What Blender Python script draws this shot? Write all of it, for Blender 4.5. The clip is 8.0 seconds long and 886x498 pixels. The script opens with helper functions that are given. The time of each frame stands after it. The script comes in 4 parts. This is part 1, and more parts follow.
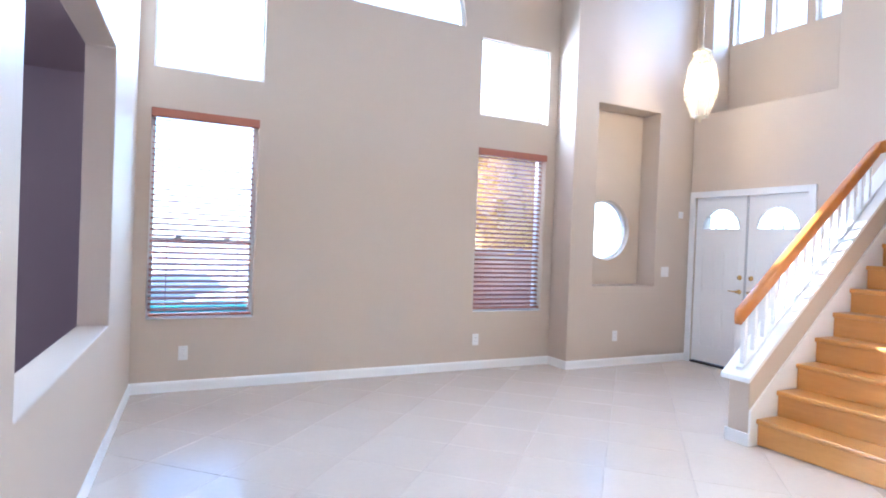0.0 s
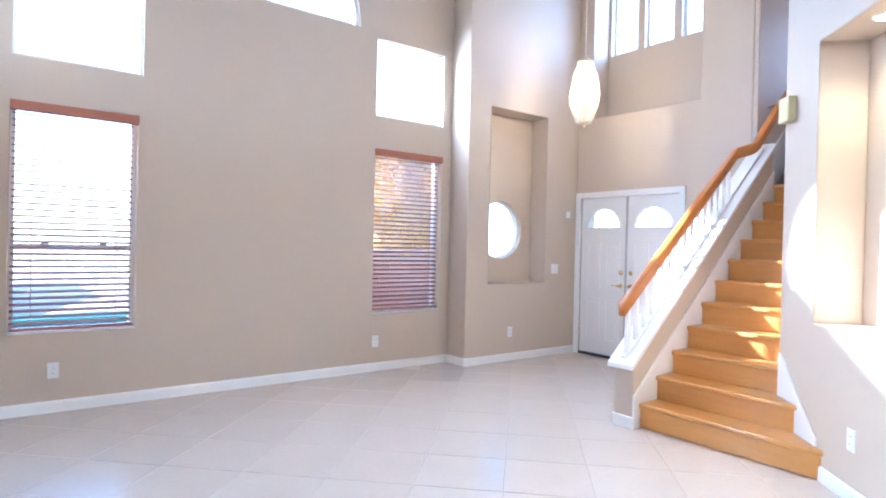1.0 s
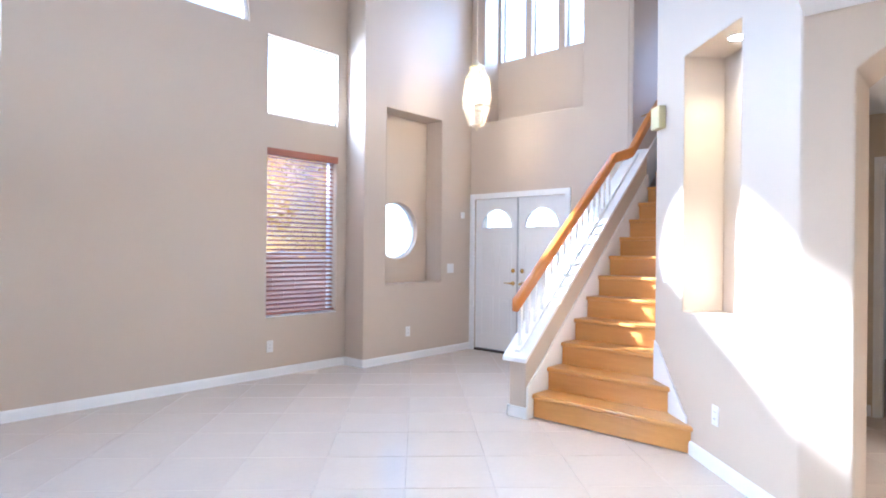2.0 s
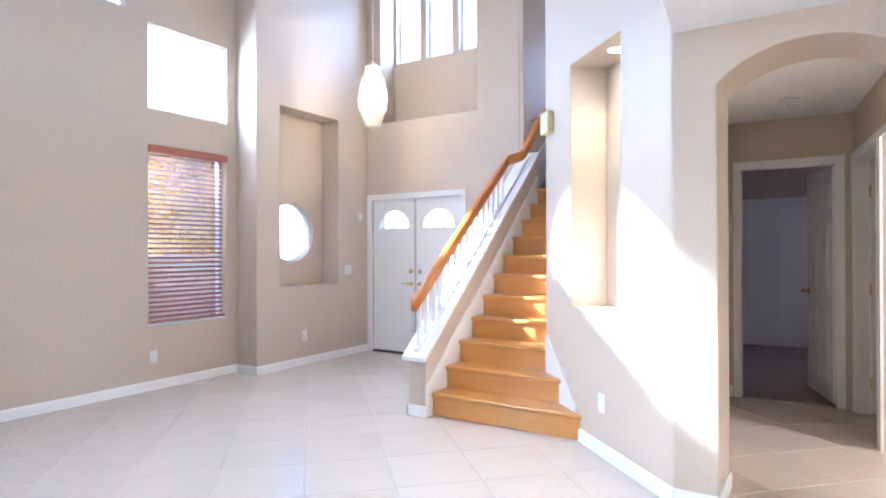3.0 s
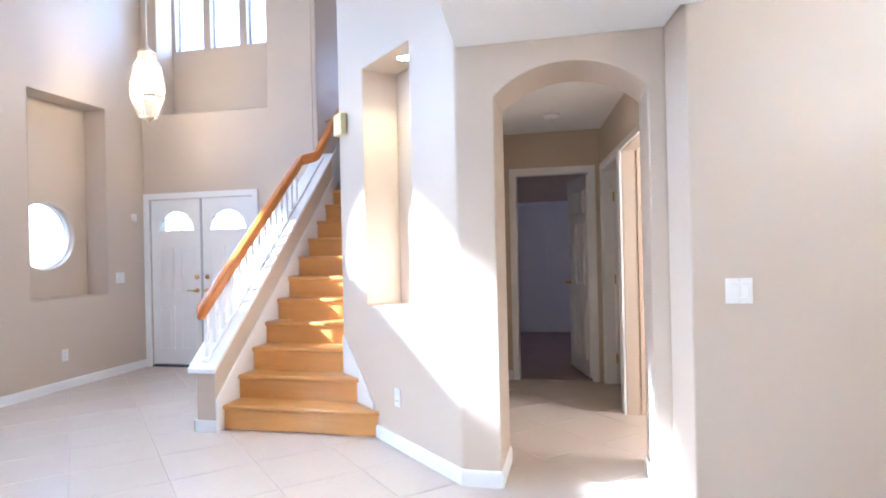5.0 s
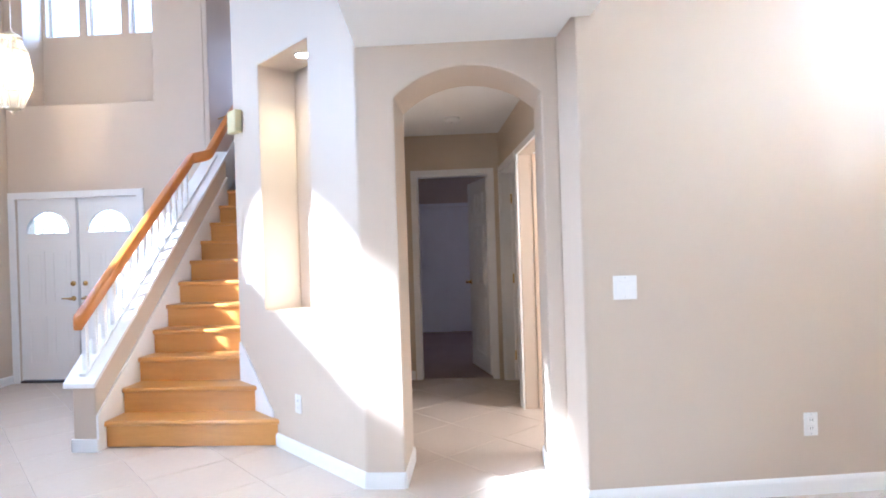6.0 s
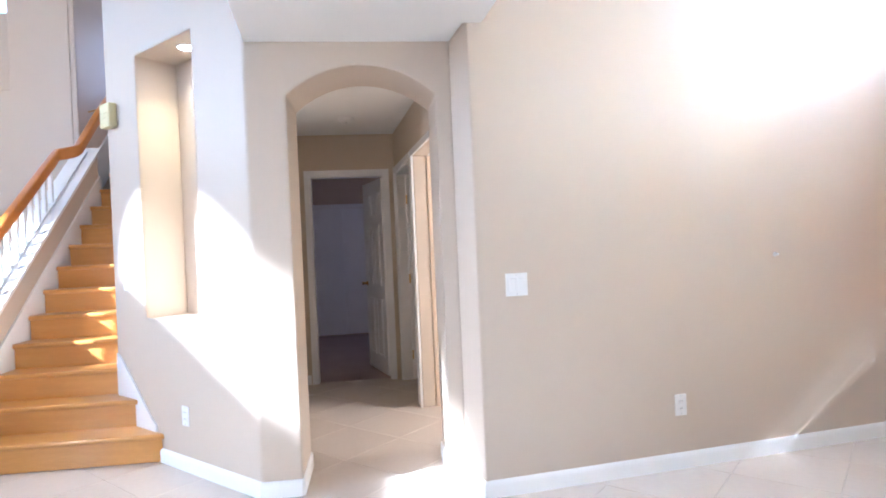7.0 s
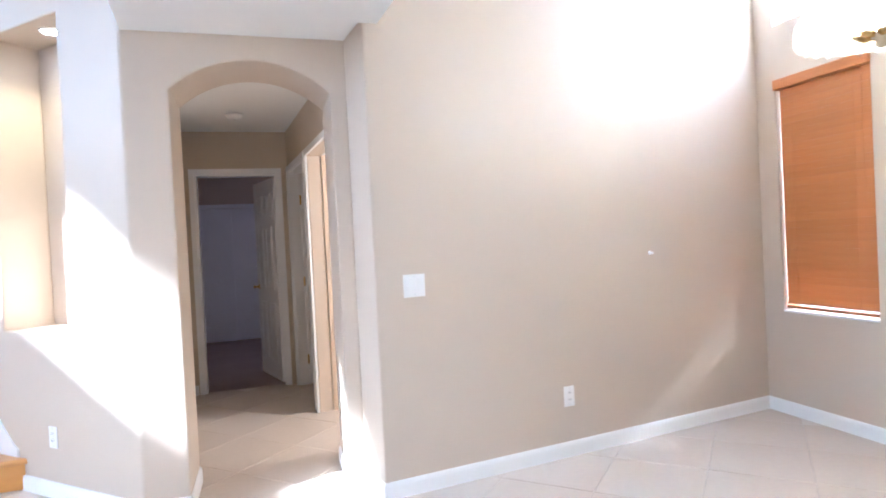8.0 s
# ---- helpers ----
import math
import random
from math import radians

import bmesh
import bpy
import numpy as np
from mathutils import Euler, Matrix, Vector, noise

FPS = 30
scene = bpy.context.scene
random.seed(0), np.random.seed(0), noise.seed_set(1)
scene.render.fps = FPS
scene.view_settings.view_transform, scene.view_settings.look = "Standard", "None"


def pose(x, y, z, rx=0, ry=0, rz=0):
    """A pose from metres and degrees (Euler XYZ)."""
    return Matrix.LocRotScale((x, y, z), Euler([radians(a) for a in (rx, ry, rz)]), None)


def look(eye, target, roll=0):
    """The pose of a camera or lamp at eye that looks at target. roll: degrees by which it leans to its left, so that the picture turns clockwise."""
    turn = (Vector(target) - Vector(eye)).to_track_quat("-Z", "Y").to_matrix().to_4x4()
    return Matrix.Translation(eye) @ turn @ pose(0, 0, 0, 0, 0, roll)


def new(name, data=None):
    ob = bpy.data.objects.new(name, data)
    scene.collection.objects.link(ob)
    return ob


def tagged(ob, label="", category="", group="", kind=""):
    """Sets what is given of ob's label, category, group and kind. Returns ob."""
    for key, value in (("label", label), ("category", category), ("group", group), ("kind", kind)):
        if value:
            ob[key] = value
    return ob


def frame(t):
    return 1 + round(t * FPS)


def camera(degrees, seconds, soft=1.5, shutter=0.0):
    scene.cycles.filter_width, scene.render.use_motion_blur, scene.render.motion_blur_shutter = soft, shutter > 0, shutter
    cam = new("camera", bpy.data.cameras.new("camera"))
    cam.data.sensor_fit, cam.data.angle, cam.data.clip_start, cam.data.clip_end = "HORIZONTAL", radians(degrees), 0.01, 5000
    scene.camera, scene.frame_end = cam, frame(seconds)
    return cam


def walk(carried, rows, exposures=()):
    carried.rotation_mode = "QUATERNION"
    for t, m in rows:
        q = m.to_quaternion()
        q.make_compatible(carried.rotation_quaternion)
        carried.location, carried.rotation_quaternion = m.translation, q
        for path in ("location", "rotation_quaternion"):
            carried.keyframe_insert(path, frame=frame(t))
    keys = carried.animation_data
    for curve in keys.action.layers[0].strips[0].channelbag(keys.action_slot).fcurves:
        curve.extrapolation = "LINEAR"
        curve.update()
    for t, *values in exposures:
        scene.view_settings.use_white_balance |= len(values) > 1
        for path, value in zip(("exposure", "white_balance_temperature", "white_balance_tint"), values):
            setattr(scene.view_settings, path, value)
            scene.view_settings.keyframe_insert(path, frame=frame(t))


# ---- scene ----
EXPO = [(0.0, 2.61, 4740, 9), (4.0, 2.57, 4790, 9), (8.0, 2.50, 4790, 9)]
PATH = [
    (0, (0.896, 0.917, 1.335), (1.81, 2.696, 1.311), 2.2),
    (0.5, (0.867, 0.932, 1.339), (1.939, 2.621, 1.322), 1.8),
    (1, (0.864, 0.93, 1.338), (2.078, 2.519, 1.327), 1.3),
    (1.5, (0.844, 0.925, 1.331), (2.195, 2.4, 1.326), 0.9),
    (3, (0.824, 0.923, 1.322), (2.511, 1.997, 1.327), -0.2),
    (3.5, (0.818, 0.919, 1.32), (2.592, 1.844, 1.325), -0.5),
    (4, (0.814, 0.916, 1.316), (2.66, 1.684, 1.323), -0.8),
    (4.5, (0.816, 0.91, 1.317), (2.722, 1.517, 1.321), -1.1),
    (6, (0.814, 0.9, 1.317), (2.811, 1.021, 1.314), -1.8),
    (6.5, (0.805, 0.904, 1.316), (2.804, 0.848, 1.308), -2.2),
    (7, (0.798, 0.907, 1.312), (2.784, 0.674, 1.3), -2.5),
    (7.5, (0.803, 0.902, 1.308), (2.762, 0.5, 1.292), -2.7),
    (8, (0.796, 0.917, 1.318), (2.71, 0.338, 1.291), -2.9),
]
cam = camera(74.0, 8.0, soft=1.9)
walk(cam, [(t, look(eye, target, roll)) for t, eye, target, roll in PATH], EXPO)

# ---- light ----
SUN = Vector((0.33, 1.0, -0.73)).normalized()   # the way of the light, from the south
world = bpy.data.worlds.new("sky")
scene.world = world
world.use_nodes = True
wn = world.node_tree.nodes
sky = wn.new("ShaderNodeTexSky")
sky.sky_type, sky.sun_disc = "NISHITA", False
sky.sun_elevation, sky.sun_rotation = math.asin(-SUN.z), math.atan2(-SUN.x, -SUN.y)
wn["Background"].inputs["Strength"].default_value = 0.15
world.node_tree.links.new(sky.outputs[0], wn["Background"].inputs["Color"])
sun = new("sun", bpy.data.lights.new("sun", "SUN"))
sun.data.energy, sun.data.angle, sun.data.color = 5.0, radians(0.45), (1.0, 0.93, 0.84)
sun.matrix_world = look((2, -14, 12), Vector((2, -14, 12)) + SUN)

# added spot lamps in place of sun thrown back by unseen panes to the north
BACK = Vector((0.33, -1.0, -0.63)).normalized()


def reflection_spot(target, far, wide, watts):
    lamp = new("reflected_sun_spot", bpy.data.lights.new("reflected_sun_spot", "SPOT"))
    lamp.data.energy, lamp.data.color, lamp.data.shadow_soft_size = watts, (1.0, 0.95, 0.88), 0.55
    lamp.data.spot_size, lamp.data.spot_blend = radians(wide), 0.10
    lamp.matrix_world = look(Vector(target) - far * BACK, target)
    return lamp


# makes the sun patches that come through the upper windows
reflection_spot((3.05, 6.28, 4.30), 40.0, 6.02, 160000)
# added to brighten the leaves of the garden tree
reflection_spot((6.8, 10.1, 2.5), 36.0, 5.0, 150000)


def area_lamp(name, place, way, wide, high, watts, colour=(0.86, 0.93, 1.0)):
    """An area lamp: the sky's light in a window's opening, or an added fill."""
    lamp = new(name, bpy.data.lights.new(name, "AREA"))
    lamp.data.shape, lamp.data.size, lamp.data.size_y = "RECTANGLE", wide, high
    lamp.data.energy, lamp.data.color = watts, colour
    lamp.matrix_world = look(place, Vector(place) + Vector(way))
    return lamp


# ---- materials ----
def material(name, colour, rough=0.6, metal=0.0, second=None, scale=4.0, fine=120.0, bump=0.05, spread=0.06, stretch=(1, 1, 1), coat=0.0, objects=0.0, rounded=0.0):
    """Paint, wood or tile: a base colour with a coarse and a fine variation and a little relief."""
    m = bpy.data.materials.new(name)
    m.use_nodes = True
    n, l = m.node_tree.nodes, m.node_tree.links
    b = n["Principled BSDF"]
    b.inputs["Roughness"].default_value, b.inputs["Metallic"].default_value = rough, metal
    b.inputs["Coat Weight"].default_value = coat
    place, move = n.new("ShaderNodeTexCoord"), n.new("ShaderNodeMapping")
    move.inputs["Scale"].default_value = stretch
    l.new(place.outputs["Object"], move.inputs["Vector"])
    coarse, grain = n.new("ShaderNodeTexNoise"), n.new("ShaderNodeTexNoise")
    coarse.inputs["Scale"].default_value, grain.inputs["Scale"].default_value = scale, fine
    coarse.inputs["Detail"].default_value, grain.inputs["Detail"].default_value = 5, 3
    l.new(move.outputs[0], coarse.inputs["Vector"]), l.new(move.outputs[0], grain.inputs["Vector"])
    mix = n.new("ShaderNodeMix")
    mix.data_type = "RGBA"
    other = second or tuple(c * (1 - 2 * spread) for c in colour)
    mix.inputs["A"].default_value, mix.inputs["B"].default_value = (*colour, 1), (*other, 1)
    l.new(coarse.outputs["Fac"], mix.inputs["Factor"])
    hue = n.new("ShaderNodeHueSaturation")
    l.new(mix.outputs["Result"], hue.inputs["Color"])
    reach = n.new("ShaderNodeMapRange")
    reach.inputs["To Min"].default_value, reach.inputs["To Max"].default_value = 1 - spread, 1 + spread
    l.new(grain.outputs["Fac"], reach.inputs["Value"])
    value = reach.outputs["Result"]
    if objects:
        info, per, mult = n.new("ShaderNodeObjectInfo"), n.new("ShaderNodeMapRange"), n.new("ShaderNodeMath")
        per.inputs["To Min"].default_value, per.inputs["To Max"].default_value = 1 - objects, 1 + objects
        mult.operation = "MULTIPLY"
        l.new(info.outputs["Random"], per.inputs["Value"])
        l.new(per.outputs["Result"], mult.inputs[0]), l.new(value, mult.inputs[1])
        value = mult.outputs[0]
    l.new(value, hue.inputs["Value"])
    l.new(hue.outputs["Color"], b.inputs["Base Color"])
    relief = n.new("ShaderNodeBump")
    relief.inputs["Strength"].default_value, relief.inputs["Distance"].default_value = bump, 0.004
    l.new(grain.outputs["Fac"], relief.inputs["Height"]), l.new(relief.outputs["Normal"], b.inputs["Normal"])
    if rounded:
        edge = n.new("ShaderNodeBevel")
        edge.samples, edge.inputs["Radius"].default_value = 4, rounded
        l.new(edge.outputs["Normal"], relief.inputs["Normal"])
    return m


def glowing(name, colour, strength):
    m = bpy.data.materials.new(name)
    m.use_nodes = True
    b = m.node_tree.nodes["Principled BSDF"]
    b.inputs["Base Color"].default_value = b.inputs["Emission Color"].default_value = (*colour, 1)
    b.inputs["Emission Strength"].default_value = strength
    return m


def glassy(name, colour=(1, 1, 1), rough=0.0, clear=0.8):
    m = bpy.data.materials.new(name)
    m.use_nodes = True
    n, l = m.node_tree.nodes, m.node_tree.links
    glass, thin, mix = n["Principled BSDF"], n.new("ShaderNodeBsdfTransparent"), n.new("ShaderNodeMixShader")
    glass.inputs["Base Color"].default_value, glass.inputs["Roughness"].default_value = (*colour, 1), rough
    glass.inputs["Transmission Weight"].default_value = 1.0
    mix.inputs["Fac"].default_value = clear
    l.new(glass.outputs[0], mix.inputs[1]), l.new(thin.outputs[0], mix.inputs[2])
    l.new(mix.outputs[0], n["Material Output"].inputs["Surface"])
    return m


PAINT = material("greige wall paint", (0.585, 0.487, 0.382), 0.47, scale=0.7, fine=160, bump=0.12, spread=0.025, rounded=0.02)
WHITE = material("white ceiling paint", (0.85, 0.84, 0.82), 0.7, scale=0.8, fine=140, bump=0.15, spread=0.02)
TRIM = material("white trim enamel", (0.87, 0.86, 0.84), 0.30, scale=1.5, fine=60, bump=0.02, spread=0.02)
# the den's lack of light is mixed into this brown
DARK = material("wall paint darkened for the unlit den", (0.33, 0.25, 0.245), 0.6, scale=0.7, fine=160, bump=0.1, spread=0.03)
# the warm light of the side room is partly in this paint's peach
PEACH = material("wall paint with warm light in its peach", (0.72, 0.57, 0.42), 0.6, scale=0.7, fine=160, bump=0.1, spread=0.03)
TILE = material("cream porcelain tile", (0.69, 0.605, 0.515), 0.22, second=(0.60, 0.505, 0.415), scale=1.3, fine=26, bump=0.03, spread=0.04, objects=0.010)
GROUT = material("grey beige grout", (0.57, 0.50, 0.43), 0.9, scale=3, fine=200, bump=0.2, spread=0.06)
CARPET = material("dim brown carpet", (0.42, 0.33, 0.30), 0.95, scale=3, fine=300, bump=0.4, spread=0.12)
OAK = material("honey oak", (0.72, 0.37, 0.095), 0.28, second=(0.60, 0.28, 0.06), scale=3, fine=26, bump=0.03, spread=0.09, stretch=(9, 1, 9), coat=0.2, objects=0.06)
RAIL = material("orange stained handrail", (0.60, 0.225, 0.034), 0.28, second=(0.47, 0.155, 0.022), scale=3, fine=30, bump=0.02, spread=0.08, stretch=(1, 8, 8), coat=0.3)
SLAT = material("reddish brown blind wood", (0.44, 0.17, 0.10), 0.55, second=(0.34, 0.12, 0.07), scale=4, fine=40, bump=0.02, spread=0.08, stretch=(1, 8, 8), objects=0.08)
# the sun's glow behind the dining blind is put into this lighter orange
SLAT_LIT = material("blind wood with backlight in its orange", (0.52, 0.21, 0.06), 0.40, second=(0.44, 0.16, 0.045), scale=4, fine=40, bump=0.02, spread=0.08, stretch=(1, 8, 8), objects=0.06)
VINYL = material("white vinyl", (0.78, 0.78, 0.77), 0.4, scale=2, fine=50, bump=0.01, spread=0.02)
PLATE = material("white plastic", (0.82, 0.81, 0.79), 0.35, scale=8, fine=90, bump=0.01, spread=0.02)
CREAM = material("yellowed plastic", (0.76, 0.68, 0.38), 0.4, scale=6, fine=90, bump=0.01, spread=0.03)
PALE_BRASS = material("pale lacquered brass", (0.78, 0.68, 0.48), 0.3, 1.0, scale=8, fine=90, bump=0.01, spread=0.05)
BRASS = material("polished brass", (0.80, 0.55, 0.20), 0.22, 1.0, scale=8, fine=90, bump=0.01, spread=0.05)
RUBBER = material("black rubber", (0.02, 0.02, 0.02), 0.6, scale=8, fine=90, bump=0.03, spread=0.1)
STEEL = material("satin steel", (0.55, 0.55, 0.55), 0.35, 1.0, scale=8, fine=90, bump=0.01, spread=0.04)
GLASS = glassy("window glass", clear=0.92)
CRYSTAL = glassy("bevelled lantern glass", (1.0, 0.99, 0.96), 0.12, 0.45)


def frosted(name, colour, milky, clear):
    """Glass that lets part of the light straight through and scatters the rest."""
    m = bpy.data.materials.new(name)
    m.use_nodes = True
    n, l = m.node_tree.nodes, m.node_tree.links
    veil, thin, both, body, gloss = n.new("ShaderNodeBsdfTranslucent"), n.new("ShaderNodeBsdfTransparent"), n.new("ShaderNodeMixShader"), n.new("ShaderNodeMixShader"), n["Principled BSDF"]
    veil.inputs["Color"].default_value = gloss.inputs["Base Color"].default_value = (*colour, 1)
    gloss.inputs["Roughness"].default_value, body.inputs["Fac"].default_value, both.inputs["Fac"].default_value = 0.15, milky, clear
    l.new(gloss.outputs[0], body.inputs[1]), l.new(veil.outputs[0], body.inputs[2])
    l.new(body.outputs[0], both.inputs[1]), l.new(thin.outputs[0], both.inputs[2])
    l.new(both.outputs[0], n["Material Output"].inputs["Surface"])
    return m


FROST = frosted("frosted lamp glass", (0.75, 0.74, 0.71), 0.5, 0.74)
FACET = frosted("seeded lantern glass", (0.40, 0.38, 0.34), 0.12, 0.80)
# scattering pane added to window_11 to blur the sun patch on wall_right
SUN_SOFTENER = frosted("sun-softening pane glass", (0.92, 0.95, 1.0), 0.95, 0.26)
BULB = glowing("warm bulb", (1.0, 0.90, 0.74), 1.6)
SPOT = glowing("recessed lamp lens", (1.0, 0.93, 0.82), 12.0)
SOIL = material("pale gravel and concrete", (0.42, 0.39, 0.34), 0.95, second=(0.34, 0.31, 0.26), scale=0.6, fine=40, bump=0.4, spread=0.2)
BLOCK = material("tan garden wall block", (0.50, 0.31, 0.24), 0.9, scale=1.2, fine=50, bump=0.3, spread=0.1, objects=0.08)
STUCCO = material("cream stucco", (0.62, 0.52, 0.40), 0.9, scale=0.6, fine=70, bump=0.3, spread=0.06)
ROOF = material("clay roof tile", (0.35, 0.17, 0.10), 0.85, scale=1.5, fine=30, bump=0.3, spread=0.12)
TEAL = material("teal painted planter", (0.05, 0.32, 0.30), 0.5, scale=2, fine=40, bump=0.05, spread=0.06)
LEAF = material("golden leaves", (0.52, 0.35, 0.08), 0.6, second=(0.40, 0.26, 0.05), scale=2, fine=20, bump=0.1, spread=0.25)
ln = LEAF.node_tree
thin, blend = ln.nodes.new("ShaderNodeBsdfTranslucent"), ln.nodes.new("ShaderNodeMixShader")
thin.inputs["Color"].default_value, blend.inputs["Fac"].default_value = (0.90, 0.62, 0.17, 1), 0.65
ln.links.new(ln.nodes["Principled BSDF"].outputs[0], blend.inputs[1]), ln.links.new(thin.outputs[0], blend.inputs[2])
ln.links.new(blend.outputs[0], ln.nodes["Material Output"].inputs["Surface"])
BRONZE = material("dark bronze", (0.22, 0.17, 0.12), 0.35, 1.0, scale=8, fine=90, bump=0.01, spread=0.05)
BARK = material("bark", (0.14, 0.09, 0.06), 0.9, scale=3, fine=30, bump=0.5, spread=0.2)


# ---- builders ----
def link(name, bm, mat, parent=None, label="", smooth=False):
    me = bpy.data.meshes.new(name)
    bmesh.ops.recalc_face_normals(bm, faces=bm.faces)
    if smooth:
        for f in bm.faces:
            f.smooth = True
    bm.to_mesh(me)
    bm.free()
    me.materials.append(mat)
    ob = new(name, me)
    if parent:
        ob.parent = parent
    if label:
        ob["label"] = label
    return ob


def part(name, bm, mat, parent, label="", smooth=False):
    return link(name, bm, mat, parent, label, smooth)


def thing(name, label, category, place=(0, 0, 0), turn=0.0, group="", kind=""):
    ob = new(name)
    ob.empty_display_size = 0.1
    ob.matrix_world = pose(*place, 0, 0, turn)
    return tagged(ob, label, category, group, kind)


def box(x0, x1, y0, y1, z0, z1, bevel=0.0, bm=None, segments=2):
    own = bmesh.new()
    vs = [own.verts.new((x, y, z)) for x in (x0, x1) for y in (y0, y1) for z in (z0, z1)]
    for a, b, c, d in ((0, 1, 3, 2), (4, 6, 7, 5), (0, 4, 5, 1), (2, 3, 7, 6), (0, 2, 6, 4), (1, 5, 7, 3)):
        own.faces.new((vs[a], vs[b], vs[c], vs[d]))
    if bevel:
        bmesh.ops.bevel(own, geom=own.edges[:], offset=bevel, segments=segments, affect="EDGES", profile=0.5)
    if bm is None:
        return own
    merge(bm, own)
    return bm


def merge(bm, other):
    me = bpy.data.meshes.new("tmp")
    other.to_mesh(me)
    other.free()
    bm.from_mesh(me)
    bpy.data.meshes.remove(me)


def shifted(bm, m):
    bmesh.ops.transform(bm, matrix=m, verts=bm.verts)
    return bm


def rod(a, b, r0, r1=None, sides=12):
    a, b = Vector(a), Vector(b)
    bm = bmesh.new()
    bmesh.ops.create_cone(bm, cap_ends=True, segments=sides, radius1=r0, radius2=r0 if r1 is None else r1, depth=(b - a).length)
    turn = (b - a).to_track_quat("Z", "Y").to_matrix().to_4x4()
    return shifted(bm, Matrix.Translation((a + b) / 2) @ turn)


def lathe(profile, sides=16):
    """A turned solid from (radius, height) pairs."""
    bm = bmesh.new()
    rings = [[bm.verts.new((r * math.cos(2 * math.pi * i / sides), r * math.sin(2 * math.pi * i / sides), z)) for i in range(sides)] for r, z in profile]
    for a, b in zip(rings, rings[1:]):
        for i in range(sides):
            bm.faces.new((a[i], a[(i + 1) % sides], b[(i + 1) % sides], b[i]))
    bm.faces.new(rings[0][::-1]), bm.faces.new(rings[-1])
    return bm


def slab(outline, holes, depth):
    """A plate in the plane of x and z with holes through it, from y = 0 to y = depth."""
    bm = bmesh.new()
    loops = []
    for pts in (outline, *holes):
        vs = [bm.verts.new((u, 0, v)) for u, v in pts]
        loops.append(vs)
        for a, b in zip(vs, vs[1:] + vs[:1]):
            bm.edges.new((a, b))
    bmesh.ops.triangle_fill(bm, use_beauty=True, use_dissolve=False, edges=bm.edges[:], normal=(0, -1, 0))
    back = {v: bm.verts.new((v.co.x, depth, v.co.z)) for v in bm.verts[:]}
    for f in [f for f in bm.faces]:
        bm.faces.new([back[v] for v in reversed(f.verts)])
    for vs in loops:
        for a, b in zip(vs, vs[1:] + vs[:1]):
            bm.faces.new((a, b, back[b], back[a]))
    return bm


def rect(u0, u1, v0, v1):
    return [(u0, v0), (u1, v0), (u1, v1), (u0, v1)]


def arc(cx, cz, r, a0, a1, n):
    return [(cx + r * math.cos(radians(a0 + (a1 - a0) * i / n)), cz + r * math.sin(radians(a0 + (a1 - a0) * i / n))) for i in range(n + 1)]


def plane_pose(x, y, facing):
    """The pose of a wall's own axes: u runs along its x, its room side looks along -y of its own axes; facing is that way in degrees from -y."""
    return pose(x, y, 0, 0, 0, facing)


def wall(name, at, outline, holes, depth, mat=None, label=""):
    ob = link(name, slab(outline, holes, depth), mat or PAINT)
    ob.matrix_world = at
    return tagged(ob, label or "greige painted drywall wall", "wall", kind="structure")


H = 5.5
# own axes: the room side looks along -y; NORTH looks along -y of the world, and so on
NORTH, EAST, SOUTH = pose(0, 6.28, 0), pose(6.88, 0, 0, 0, 0, -90), pose(0, -2.5, 0, 0, 0, 180)
# on EAST u = -y; on SOUTH u = -x

# ---- walls ----
ARCH = [(2.926 + 0.897 * math.cos(radians(a)), 3.57 + 0.897 * math.sin(radians(a))) for a in range(0, 181, 6)]
wall("wall_north", NORTH, rect(0.6, 5.04, 0, H),
     [rect(0.945, 1.792, 0.607, 2.336), rect(0.95, 1.82, 2.677, 3.50), rect(4.03, 4.907, 0.607, 2.34), rect(4.03, 4.912, 2.688, 3.50), ARCH], 0.14)
wall("wall_niche_front", pose(0, 5.96, 0), rect(5.04, 6.88, 0, H), [rect(5.365, 6.31, 0.91, 2.95)], 0.275, label="greige wall with a tall recessed niche")
wall("wall_niche_back", pose(0, 6.235, 0), rect(5.04, 6.88, 0, H), [arc(5.80, 1.548, 0.35, 0, 351, 39)], 0.14, label="greige niche back with a round window hole")
wall("wall_east", EAST, rect(-5.96, -3.75, -0.1, H), [rect(-5.90, -4.50, -0.06, 2.0), rect(-5.74, -4.30, 2.985, 4.9)], 0.30)
wall("wall_east_back", pose(7.18, 0, 0, 0, 0, -90), rect(-5.96, -3.75, 2.6, H),
     [rect(-5.70, -5.31, 3.83, 4.75), rect(-5.215, -4.82, 3.83, 4.75), rect(-4.725, -4.34, 3.83, 4.75)], 0.15, label="greige back of the high window recess")
wall("wall_stairwell_north", pose(0, 3.70, 0), rect(6.884, 10.2, 0, H), [], 0.15)
wall("wall_stairwell_south", pose(0, 2.715, 0, 0, 0, 180), rect(-10.2, -5.15, 0, H), [], 0.12)
# the hole in the end wall is out of view, cut for the added lamp
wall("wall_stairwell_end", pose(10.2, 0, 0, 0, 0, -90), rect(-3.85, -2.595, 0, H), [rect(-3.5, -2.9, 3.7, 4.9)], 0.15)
DIAG_AT = pose(4.03, 1.555, 0, 0, 0, math.degrees(math.atan2(1.16, 1.12)) + 180)   # u = -(way along the wall)
DL = math.hypot(1.12, 1.16)
wall("wall_diagonal", DIAG_AT, rect(-DL, 0, 0, H), [rect(-1.185, -0.50, 0.92, 2.64)], 0.285, label="greige angled wall with a tall lit niche")
wall("wall_diagonal_back", DIAG_AT @ pose(0, 0.285, 0), rect(-DL, -0.05, 0, H), [], 0.06, label="greige back of the lit niche")
